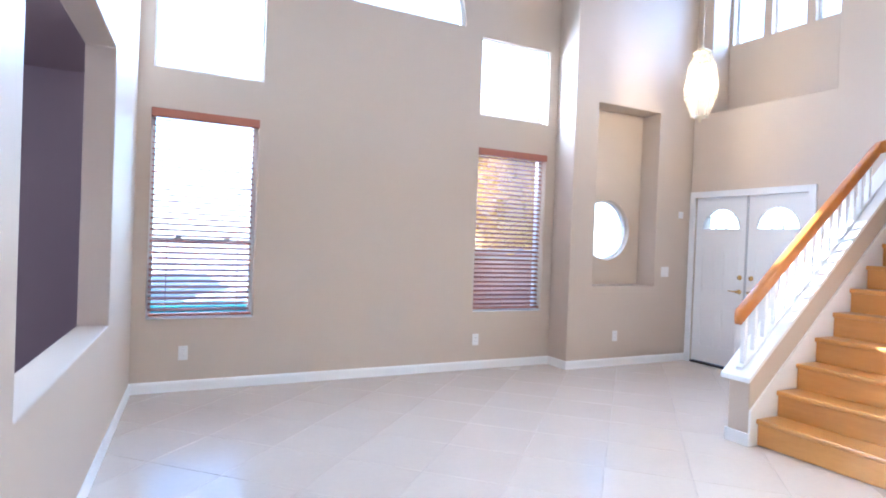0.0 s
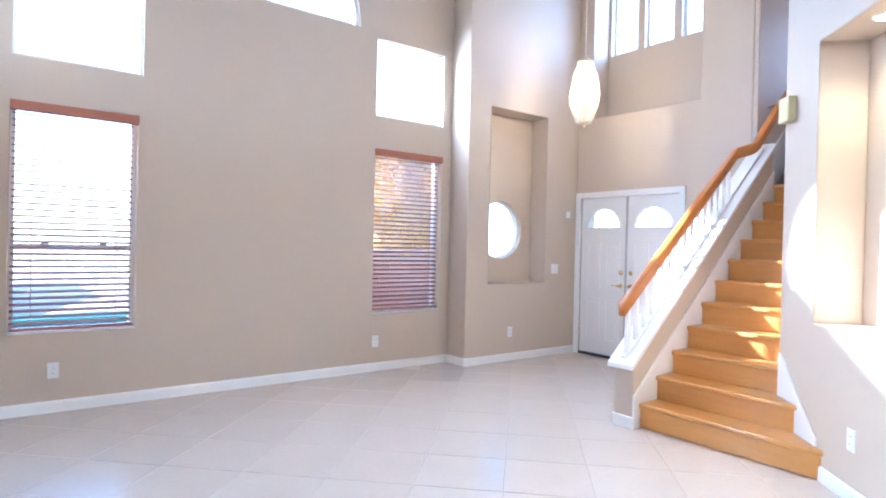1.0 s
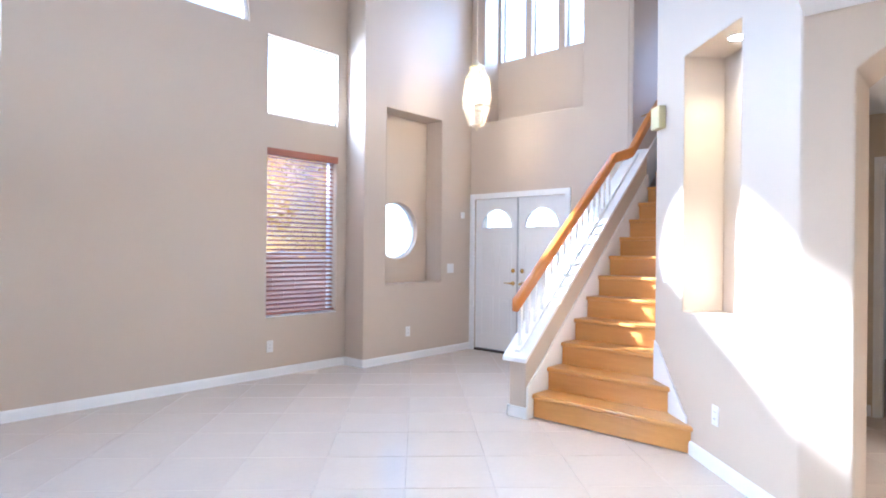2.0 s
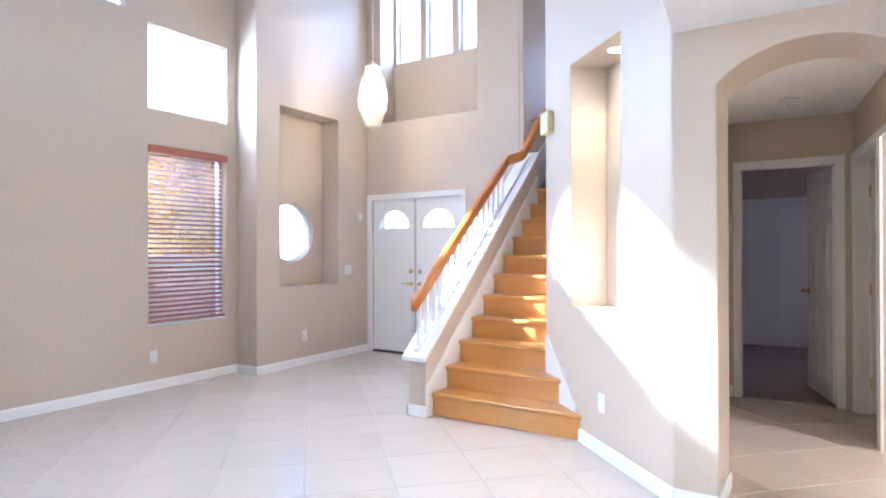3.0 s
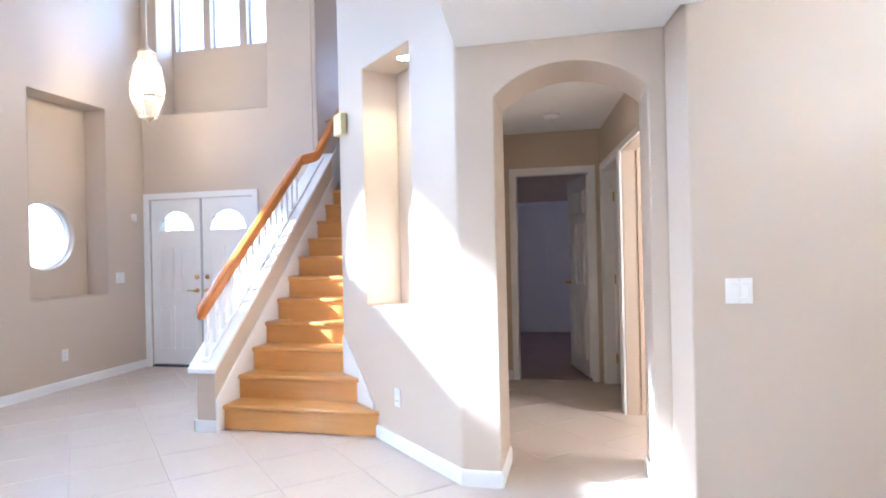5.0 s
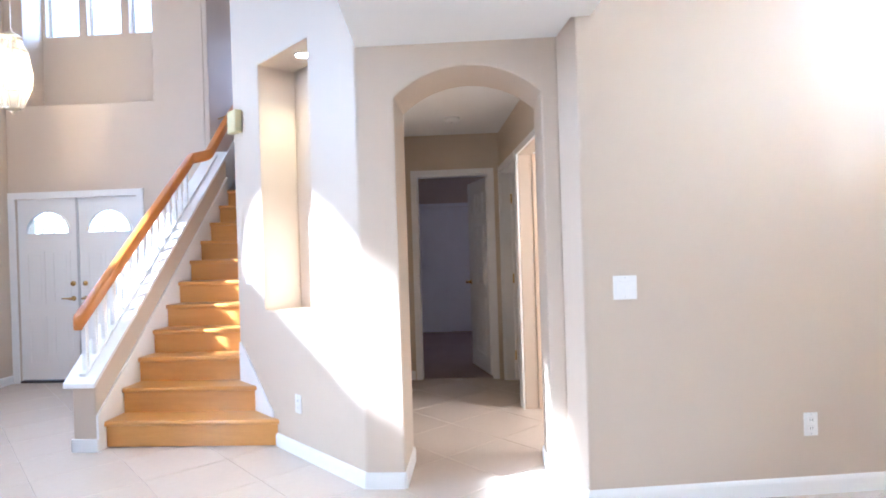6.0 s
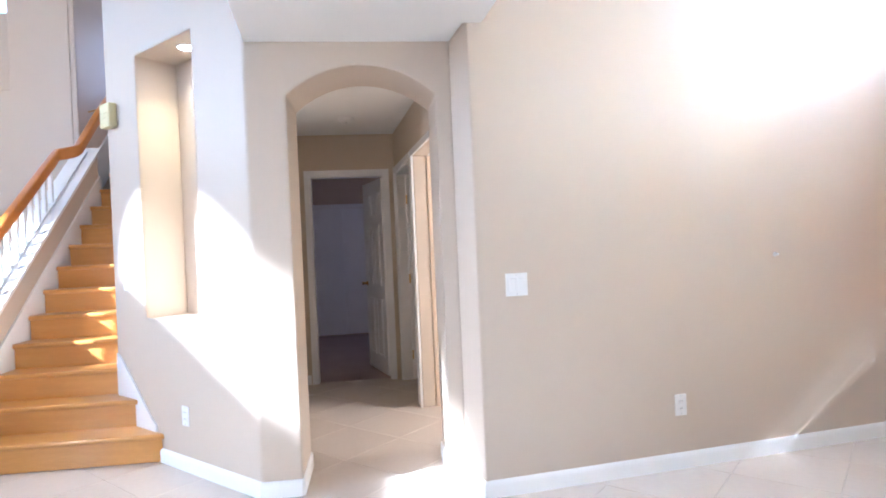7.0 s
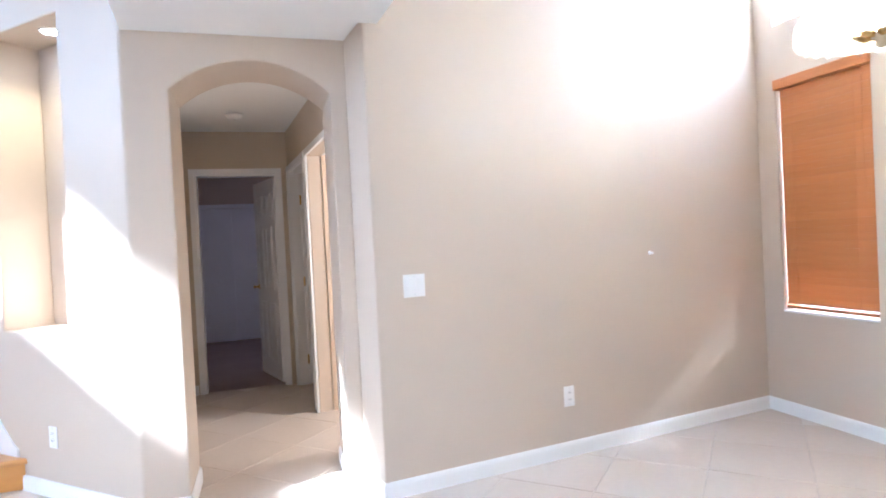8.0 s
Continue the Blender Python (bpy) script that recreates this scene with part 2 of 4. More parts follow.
ycen, half, spring, top = 0.938, 0.403, 2.152, 2.313
rise = top - spring
rad = (half * half + rise * rise) / (2 * rise)
ang = math.degrees(math.asin(half / rad))
arch_top = [(-ycen + rad * math.sin(radians(a)), top - rad + rad * math.cos(radians(a))) for a in np.linspace(ang, -ang, 21)]
ARCH_AT = pose(4.03, 0, 0, 0, 0, -90)
wall("wall_arch", ARCH_AT, [(-1.555, 0), (-ycen - half, 0), *arch_top[::-1], (-ycen + half, 0), (-0.447, 0), (-0.447, H), (-1.555, H)], [], 0.42, label="greige wall with an arched hall opening")
RIGHT = pose(3.775, 0.378, 0, 0, 0, -82.19)   # u is the way from the hall towards the dining window
wall("wall_right", RIGHT, rect(0, 3.1, 0, H), [], 0.30)
wall("wall_south", SOUTH, rect(-4.25, 0.4, 0, H), [rect(-4.01, -3.345, 0.71, 2.30), rect(-4.01, -3.345, 2.68, 3.50)], 0.18)
LEFT_AT = pose(0.84, 6.28, 0, 0, 0, 90 - math.degrees(math.atan(0.0797)))   # u grows towards the window wall
wall("wall_left", LEFT_AT, rect(-9.0, 0.0, 0, H), [rect(-3.29, -1.31, 0.755, 2.42)], 0.165, label="greige wall with a wide pass-through opening")
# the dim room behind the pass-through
wall("wall_den_north", pose(0, 6.30, 0), rect(-4.2, 0.6, 0, 2.54), [], 0.18, DARK, "den wall with the room's dimness in its brown")
wall("wall_den_west", pose(-4.2, 0, 0, 0, 0, 90), rect(-2.6, 6.51, 0, 2.54), [], 0.15, DARK, "den wall with the room's dimness in its brown")
wall("wall_den_south", pose(0, -2.5, 0, 0, 0, 180), rect(-0.3, 4.2, 0, 2.54), [], 0.15, DARK, "den wall with the room's dimness in its brown")
# the hall behind the arch
wall("wall_hall_left", pose(0, 1.65, 0), rect(4.45, 6.70, 0, 2.5), [], 0.08)
HALL_R = pose(6.70, 0.672, 0, 0, 0, 185.54)   # u is the way from the hall's end towards the arch
wall("wall_hall_right", HALL_R, rect(0, 2.26, -0.1, 2.5), [rect(0.07, 1.0, -0.06, 2.05), rect(1.13, 2.12, -0.06, 2.05)], 0.115)
wall("wall_hall_end", pose(6.70, 0, 0, 0, 0, -90), rect(-1.72, 0.45, -0.1, 2.5), [rect(-1.515, -0.775, -0.06, 2.05)], 0.12)
wall("wall_far_room_end", pose(10.0, 0, 0, 0, 0, -90), rect(-2.6, 0.6, 0, 2.5), [], 0.12)
wall("wall_far_room_left", pose(0, 2.45, 0), rect(6.82, 10.0, 0, 2.5), [], 0.1)
wall("wall_far_room_right", pose(0, -0.5, 0, 0, 0, 180), rect(-10.0, -6.82, 0, 2.5), [], 0.1)
wall("wall_side_room_end", pose(5.578, 0, 0, 0, 0, -90), rect(-0.448, 2.0, 0, 2.5), [], 0.1, PEACH, "side room wall with warm light in its peach colour")
wall("wall_closet_back", pose(0, -0.42, 0, 0, 0, 180), rect(-6.70, -5.68, 0, 2.5), [], 0.1)
wall("wall_side_room_back", pose(0, -2.0, 0, 0, 0, 180), rect(-5.60, -4.23, 0, 2.5), [], 0.1, PEACH, "side room wall with warm light in its peach colour")


def sheet(name, x0, x1, y0, y1, z0, z1, mat, label, category):
    return tagged(link(name, box(x0, x1, y0, y1, z0, z1), mat), label, category, kind="structure")


sheet("ceiling", -0.4, 10.4, -2.6, 6.6, H, H + 0.2, WHITE, "white painted high ceiling", "ceiling")
sheet("ceiling_hall", 4.45, 6.82, 0.30, 1.70, 2.45, 2.58, WHITE, "white textured hall ceiling", "ceiling")
sheet("ceiling_side_room", 4.24, 6.82, -2.1, 0.30, 2.45, 2.58, WHITE, "white ceiling of the side room", "ceiling")
sheet("ceiling_far_room", 6.82, 10.1, -0.6, 2.5, 2.45, 2.58, WHITE, "white ceiling of the dark room", "ceiling")

# ---- baseboards ----
def baseboard(name, a, b, at=None, high=0.09, holes=()):
    """A white board along the foot of a wall, from a to b on the plan, 14 mm proud to the right of that way."""
    a, b = Vector((*a, 0)), Vector((*b, 0))
    way = (b - a).normalized()
    out = Vector((way.y, -way.x, 0))
    prof = [(0, 0), (0.014, 0), (0.014, high - 0.02), (0.011, high - 0.008), (0.006, high), (0, high)]
    bm = bmesh.new()
    ends = [[bm.verts.new(p + out * (u - 0.001) + Vector((0, 0, v))) for u, v in prof] for p in (a, b)]
    for i in range(6):
        bm.faces.new((ends[0][i], ends[0][(i + 1) % 6], ends[1][(i + 1) % 6], ends[1][i]))
    bm.faces.new(ends[0]), bm.faces.new(ends[1][::-1])
    return tagged(link(name, bm, TRIM), "white painted baseboard", "baseboard", kind="structure")


def on_diag(s, out=0.0):
    return (4.03 + s * 1.12 / DL - out * 0.719, 1.555 + s * 1.16 / DL + out * 0.695)


for k, (a, b) in enumerate((((0.84, 6.28), (5.04, 6.28)), ((5.04, 6.28), (5.04, 5.946)), ((5.026, 5.96), (6.88, 5.96)), ((6.88, 4.44), (6.88, 3.70)),
                            (on_diag(1.12), on_diag(0.0)), ((4.03, 1.56), (4.03, 1.341)), ((4.03, 1.341), (4.45, 1.341)), ((4.45, 0.535), (4.03, 0.535)), ((4.03, 0.535), (4.03, 0.447)),
                            ((4.03, 0.447), (3.764, 0.383)), ((3.774, 0.392), (4.17, -2.5)), ((4.17, -2.5), (0.15, -2.5)), ((0.140, -2.5), (0.84, 6.28)),
                            ((6.70, 1.65), (6.70, 1.57)), ((4.45, 1.65), (5.55, 1.65)), ((6.46, 1.65), (6.70, 1.65)))):
    baseboard("baseboard", a, b)


# ---- windows ----
def window(name, at, u0, u1, v0, v1, depth=0.11, rail=None, shape=None, glass=GLASS, label="white vinyl window with clear glass"):
    w = tagged(new(name), label, "window", kind="structure")
    w.matrix_world = at
    e = 0.035 if depth > 0.05 else 0.022
    if shape:
        inner = [((u0 + u1) / 2 + (u - (u0 + u1) / 2) * 0.95, v0 + e * 0.8 + (v - v0) * 0.94) if len(shape) < 35 else ((u0 + u1) / 2 + (u - (u0 + u1) / 2) * 0.96, (v0 + v1) / 2 + (v - (v0 + v1) / 2) * 0.96) for u, v in shape]
        part("window_frame", shifted(slab(shape, [inner], 0.05), pose(0, depth, 0)), VINYL, w)
        pane = part("pane", shifted(slab(inner, [], 0.005), pose(0, depth + 0.022, 0)), GLASS, w)
        pane.visible_shadow = False
        return w
    part("window_frame", shifted(slab(rect(u0, u1, v0, v1), [rect(u0 + e, u1 - e, v0 + e, v1 - e)], 0.06), pose(0, depth, 0)), VINYL, w)
    cuts = [v0 + e, rail, v1 - e] if rail else [v0 + e, v1 - e]
    if rail:
        part("meeting_rail", box(u0 + e, u1 - e, depth + 0.005, depth + 0.05, rail - 0.022, rail + 0.022, 0.004), VINYL, w)
        for u in (u0 + (u1 - u0) * 0.27, u0 + (u1 - u0) * 0.73):
            part("sash_lock", box(u - 0.025, u + 0.025, depth - 0.012, depth + 0.004, rail + 0.018, rail + 0.034, 0.004), STEEL, w)
    for a, b in zip(cuts, cuts[1:]):
        pane = part("pane", box(u0 + e - 0.005, u1 - e + 0.005, depth + 0.025, depth + 0.030, a, b), glass, w)
        pane.visible_shadow = glass is not GLASS
    if v0 < 2:
        part("window_sill", box(u0 + 0.001, u1 - 0.001, -0.004, depth, v0 + 0.0005, v0 + 0.012, 0.003), TRIM, w)
    return w


window("window_1", NORTH, 0.945, 1.792, 0.607, 2.336, 0.085, rail=1.26)
window("window_2", NORTH, 0.95, 1.82, 2.677, 3.50, 0.03)
window("window_3", NORTH, 4.03, 4.907, 0.607, 2.34, 0.085, rail=1.26)
window("window_4", NORTH, 4.03, 4.912, 2.688, 3.50, 0.03)
window("window_5", NORTH, 2.029, 3.823, 3.57, 4.467, 0.03, shape=ARCH, label="white half-round window with clear glass")
window("window_6", pose(0, 6.235, 0), 5.45, 6.15, 1.198, 1.898, 0.06, shape=arc(5.80, 1.548, 0.35, 0, 351, 39), label="round white window in the niche")
EASTB = pose(7.18, 0, 0, 0, 0, -90)
for k, (a, b) in enumerate(((-5.70, -5.31), (-5.215, -4.82), (-4.725, -4.34))):
    window("window_%d" % (7 + k), EASTB, a, b, 3.83, 4.75, 0.07, label="tall narrow white window in a high recess")
window("window_10", SOUTH, -4.01, -3.345, 0.71, 2.30, rail=1.38)
window("window_11", SOUTH, -4.01, -3.345, 2.68, 3.50, glass=SUN_SOFTENER, label="white vinyl window with an added sun-softening pane")


def blind(at, u0, u1, v0, v1, tilt, mat, label, gap=-0.011, trim=0.036):
    """A wooden blind in a window's opening. tilt: degrees of a slat at a height from 0 to 1."""
    b = tagged(new("window_blind"), label, "blind")
    b.matrix_world = at
    part("valance", box(u0 - 0.008, u1 + 0.008, -0.022, 0.05, v1 - 0.065, v1 + 0.004, 0.005), mat, b)
    pitch = 0.0475
    n = int((v1 - v0 - 0.10) / pitch)
    me = None
    wide = u1 - u0 - trim
    for i in range(n):
        z = v1 - 0.085 - i * pitch
        if me is None:
            s = part("slat", box(-wide / 2, wide / 2, -0.025, 0.025, -0.0015, 0.0015), mat, b)
            me = s.data
        else:
            s = new("slat", me)
            s.parent = b
        s.matrix_local = pose((u0 + u1) / 2 + gap, 0.035, z, tilt((z - v0) / (v1 - v0)) + random.uniform(-1.5, 1.5), random.uniform(-0.12, 0.12), 0)
    low = v1 - 0.085 - n * pitch
    part("bottom_rail", box(u0 + 0.01, u1 - 0.01, 0.010, 0.060, max(low - 0.005, v0 + 0.014), max(low + 0.015, v0 + 0.034), 0.004), mat, b)
    for u in (u0 + wide * 0.17, u1 - wide * 0.17):
        for d in (0.008, 0.062):
            part("ladder_cord", rod((u, d, low), (u, d, v1 - 0.06), 0.0012, sides=6), mat, b)
    part("lift_cord", rod((u1 - 0.05, -0.002, v1 - 0.9), (u1 - 0.05, -0.002, v1 - 0.06), 0.0016, sides=6), mat, b)
    return b


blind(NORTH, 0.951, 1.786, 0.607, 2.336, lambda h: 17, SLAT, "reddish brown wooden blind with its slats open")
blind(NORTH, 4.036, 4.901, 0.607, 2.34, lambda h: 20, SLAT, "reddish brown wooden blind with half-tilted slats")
blind(SOUTH, -4.004, -3.351, 0.71, 2.30, lambda h: 73 if h < 0.055 else 78 if h < 0.17 else 85 if h < 0.42 else 87, SLAT_LIT, "closed wooden blind with backlight in its orange brown", 0.0, 0.004)

# ---- stairs ----
RUN, RISE, X1, Z1, YL, YR, COUNT = 0.2125, 0.1815, 4.755, 0.187, 3.525, 2.715, 15


def right_of(x):
    return (1.555 + (x - 4.03) * 1.16 / 1.12 if x < 5.15 else YR) + 0.004


def prism(points, z0, z1, bevel=0.0):
    bm = bmesh.new()
    low = [bm.verts.new((x, y, z0)) for x, y in points]
    high = [bm.verts.new((x, y, z1)) for x, y in points]
    bm.faces.new(low[::-1]), bm.faces.new(high)
    for i in range(len(points)):
        j = (i + 1) % len(points)
        bm.faces.new((low[i], low[j], high[j], high[i]))
    if bevel:
        bmesh.ops.bevel(bm, geom=[e for e in bm.edges if abs(e.verts[0].co.x - points[0][0]) + abs(e.verts[1].co.x - points[0][0]) < 1e-4 and e.verts[0].co.z == e.verts[1].co.z], offset=bevel, segments=3, affect="EDGES", profile=0.5)
    return bm


tagged(link("ceiling_bridge", prism([(0.16, 1.24), (0.16, 0.03), (3.755, 0.313), (3.76, 0.41), (4.03, 0.447), (4.03, 1.545)], 2.44, 2.74), WHITE), "white painted low ceiling before the arch", "ceiling", kind="structure")
tagged(link("wall_return", prism([(4.03, 0.447), (3.772, 0.386), (3.80, 0.25), (4.30, 0.25), (4.30, 0.447)], 0, H), PAINT), "greige slanting return beside the arch", "wall", kind="structure")
stairs = thing("staircase", "honey oak staircase with white skirt boards", "stairs", kind="structure")
for i in range(COUNT):
    x, z = X1 + RUN * i, Z1 + RISE * i
    r0, r1 = right_of(x - 0.02), right_of(min(x + RUN + 0.02, 9))
    pts = [(x - 0.022, YL), (x - 0.022, r0)]
    if x - 0.02 < 5.15 < x + RUN:
        pts.append((5.15, right_of(5.15)))
    pts += [(x + RUN + 0.015, r1), (x + RUN + 0.015, YL)]
    if i == COUNT - 1:
        pts = [(x - 0.022, YL), (x - 0.022, r0), (10.2, r0), (10.2, YL)]
    part("tread", prism(pts, z - 0.034, z, 0.012), OAK, stairs)
    part("riser", box(x, x + 0.018, right_of(x), YL, max(z - RISE, 0), z - 0.033), OAK, stairs)
    under = box(x + 0.018, x + RUN, right_of(x + RUN) + 0.01, YL - 0.01, max(z - 0.4, 0), z - 0.036)
    part("carriage", under, BARK, stairs)
slope = RISE / RUN


def sloped(name, x0, x1, low, high, y0, y1, mat, parent, flat=None, bevel=0.0, label=""):
    """A board between two sloping lines; flat: it goes down to the floor at its foot."""
    bm = bmesh.new()
    pts = [(x0, low(x0)), (x1, low(x1)), (x1, high(x1)), (x0, high(x0))] if flat is None else [(x0, 0.0), (flat, 0.0), (x1, low(x1)), (x1, high(x1)), (x0, high(x0))]
    a = [bm.verts.new((x, y0, z)) for x, z in pts]
    b = [bm.verts.new((x, y1, z)) for x, z in pts]
    bm.faces.new(a), bm.faces.new(b[::-1])
    for i in range(len(pts)):
        j = (i + 1) % len(pts)
        bm.faces.new((a[i], a[j], b[j], b[i]))
    if bevel:
        bmesh.ops.bevel(bm, geom=bm.edges[:], offset=bevel, segments=2, affect="EDGES", profile=0.5)
    return part(name, bm, mat, parent, label)


def nose(x):
    return Z1 + slope * (x - X1)


sloped("skirt_board", 4.672, 6.88, lambda x: nose(x) - 0.30, lambda x: nose(x) + 0.13, YL, YL + 0.016, TRIM, stairs, flat=5.1)
sloped("skirt_board", 6.88, 8.0, lambda x: nose(x) - 0.30, lambda x: nose(x) + 0.13, 3.684, 3.70, TRIM, stairs)
sloped("skirt_board", 5.15, 8.0, lambda x: nose(x) - 0.30, lambda x: nose(x) + 0.10, YR, YR + 0.012, TRIM, stairs)
# the board that climbs the angled wall beside the lowest steps
bm = bmesh.new()
pts = [(1.10, 0.0), (1.60, 0.0), (1.605, 0.66), (1.54, 0.62), (1.15, 0.26), (1.10, 0.23)]
rows = [[bm.verts.new((*on_diag(s, o), z)) for s, z in pts] for o in (0.0, 0.013)]
bm.faces.new(rows[0]), bm.faces.new(rows[1][::-1])
for i in range(len(pts)):
    j = (i + 1) % len(pts)
    bm.faces.new((rows[0][i], rows[0][j], rows[1][j], rows[1][i]))
part("skirt_board", bm, TRIM, stairs)

knee = tagged(new("stair_knee_wall"), "low greige stair wall with a sloping white cap", "wall", kind="structure")
capz = lambda x: 0.48 + slope * (x - 4.62)
sloped("wall_body", 4.672, 6.88, lambda x: 0.0, lambda x: capz(x) - 0.036, YL + 0.016, 3.70, PAINT, knee)
sloped("cap", 4.62, 6.88, lambda x: capz(x) - 0.036, capz, 3.508, 3.735, TRIM, knee, bevel=0.005, label="white sloping cap board")
part("foot_board", box(4.658, 4.672, YL + 0.002, 3.714, 0, 0.09, 0.003), TRIM, knee)
part("foot_board", box(4.658, 6.88, 3.70, 3.714, 0, 0.09, 0.003), TRIM, knee)

railing = tagged(new("stair_railing"), "orange stained wooden handrail on white balusters", "railing")
base_rail = lambda x: 0.890 + 0.818 * (x - 4.63)


def handrail(points, wide, high):
    """A rounded bar swept through points, its section upright."""
    sect = [(math.copysign(abs(math.cos(a)) ** 0.35, math.cos(a)) * wide / 2, math.copysign(abs(math.sin(a)) ** 0.4, math.sin(a)) * high / 2) for a in np.linspace(0.11, 2 * math.pi + 0.11, 20, endpoint=False)]
    bm = bmesh.new()
    rings = []
    for k, p in enumerate(points):
        p = Vector(p)
        way = (Vector(points[min(k + 1, len(points) - 1)]) - Vector(points[max(k - 1, 0)])).normalized()
        side = way.cross((0, 0, 1)).normalized()
        rings.append([bm.verts.new(p + side * u + Vector((0, 0, 1.25 * v))) for u, v in sect])
    for a, b in zip(rings, rings[1:]):
        for i in range(len(sect)):
            bm.faces.new((a[i], a[(i + 1) % len(sect)], b[(i + 1) % len(sect)], b[i]))
    bm.faces.new(rings[0][::-1]), bm.faces.new(rings[-1])
    return bm


K = base_rail(6.28)
part("handrail", handrail([(4.63, 3.62, base_rail(4.63)), (5.4, 3.62, base_rail(5.4)), (6.10, 3.62, base_rail(6.10)), (6.25, 3.62, base_rail(6.25)), (6.275, 3.614, K + 0.006), (6.30, 3.595, K + 0.014),
                           (6.37, 3.52, K + 0.045), (6.395, 3.500, K + 0.062), (6.425, 3.495, K + 0.09), (6.80, 3.495, K + 0.44), (7.8, 3.495, K + 1.29)], 0.066, 0.084), RAIL, railing, smooth=True)
part("bottom_rail", handrail([(4.66, 3.62, capz(4.66) + 0.012), (6.80, 3.62, capz(6.80) + 0.012)], 0.05, 0.018), TRIM, railing)
i = 0
while 4.70 + i * 0.105 < 6.26:
    x = 4.70 + i * 0.105
    part("baluster", box(x - 0.016, x + 0.016, 3.604, 3.636, capz(x) - 0.012, base_rail(x) - 0.01, 0.003), TRIM, railing)
    i += 1
for x in (7.05, 7.6):
    z = K + 0.44 + 0.85 * (x - 6.80) - 0.045
    part("bracket", rod((x, 3.495, z), (x, 3.68, z - 0.05), 0.008), BRASS, railing)


# ---- doors ----
def panels(parent, u0, u1, spans, front, mat):
    """Raised panels in two columns on a door's face; spans are heights."""
    mid = (u0 + u1) / 2
    for a, b in ((u0 + 0.09, mid - 0.04), (mid + 0.04, u1 - 0.09)):
        for v0, v1 in spans:
            bm = slab(rect(a, b, v0, v1), [rect(a + 0.022, b - 0.022, v0 + 0.022, v1 - 0.022)], 0.012)
            box(a + 0.045, b - 0.045, 0.004, 0.012, v0 + 0.045, v1 - 0.045, 0.0035, bm, 1)
            part("door_panel", shifted(bm, pose(0, front - 0.007, 0)), mat, parent)


def lever(parent, u, v, front, way):
    k = part("handle", lathe([(0.027, 0), (0.027, 0.006), (0.012, 0.010), (0.011, 0.045), (0.016, 0.05), (0.014, 0.062)]), BRASS, parent, "brass lever handle", True)
    k.matrix_local = pose(u, front, v, 90, 0, 0)
    arm = part("lever", rod((0, 0, 0.05), (way * 0.105, 0.004, 0.05), 0.009, 0.006), BRASS, k, smooth=True)
    return k


entry = tagged(new("entry_door"), "white panelled double front door with fanlights", "door", kind="structure")
entry.matrix_world = EAST
part("casing", shifted(slab([(-5.955, 0), (-5.885, 0), (-5.885, 1.985), (-4.515, 1.985), (-4.515, 0), (-4.445, 0), (-4.445, 2.055), (-5.955, 2.055)], [], 0.02), pose(0, -0.02, 0)), TRIM, entry)
part("threshold", box(-5.88, -4.52, -0.01, 0.12, 0, 0.022, 0.004), RUBBER, entry, "black threshold strip")
for k, (a, b) in enumerate(((-5.88, -5.205), (-5.195, -4.52))):
    c = (a + b) / 2
    fan = [(c + 0.25 * math.cos(radians(t)), 1.60 + 0.245 * math.sin(radians(t))) for t in range(0, 181, 9)]
    leaf = part("door_leaf", shifted(slab(rect(a + 0.003, b - 0.003, 0.03, 1.98), [fan], 0.045), pose(0, 0.02, 0)), TRIM, entry)
    panels(leaf, a, b, ((0.20, 0.72), (0.84, 1.42)), 0.02, TRIM)
    glass = part("fanlight_pane", shifted(slab(fan, [], 0.006), pose(0, 0.04, 0)), GLASS, leaf)
    glass.visible_shadow = False
    rim = slab([(c + (u - c) * 1.09, 1.60 + (v - 1.60) * 1.09 - 0.012) for u, v in fan], [[(c + (u - c) * 0.96, 1.61 + (v - 1.60) * 0.94) for u, v in fan]], 0.014)
    part("fanlight_frame", shifted(rim, pose(0, 0.012, 0)), TRIM, leaf)
    for t in (45, 90, 135):
        d = (math.cos(radians(t)), math.sin(radians(t)))
        part("muntin", rod((c + 0.07 * d[0], 0.03, 1.61 + 0.07 * d[1]), (c + 0.245 * d[0], 0.03, 1.60 + 0.24 * d[1]), 0.007, sides=8), TRIM, leaf)
    hub = [(c + 0.075 * math.cos(radians(t)), 1.605 + 0.075 * math.sin(radians(t))) for t in range(0, 181, 15)]
    part("muntin", shifted(slab(hub, [[(c + (u - c) * 0.8, 1.612 + (v - 1.605) * 0.76) for u, v in hub]], 0.012), pose(0, 0.024, 0)), TRIM, leaf)
    side = 1 if k else -1
    edge = a + 0.065 if k else b - 0.065
    lever(leaf, edge, 0.90, 0.02, side)
    bolt = part("deadbolt", lathe([(0.028, 0), (0.027, 0.012), (0.014, 0.016), (0.013, 0.03)]), BRASS, leaf, "brass deadbolt", True)
    bolt.matrix_local = pose(edge, 0.02, 1.06, 90, 0, 0)
part("astragal", box(-5.212, -5.188, 0.004, 0.02, 0.03, 1.98, 0.004), STEEL, entry, "grey meeting strip")


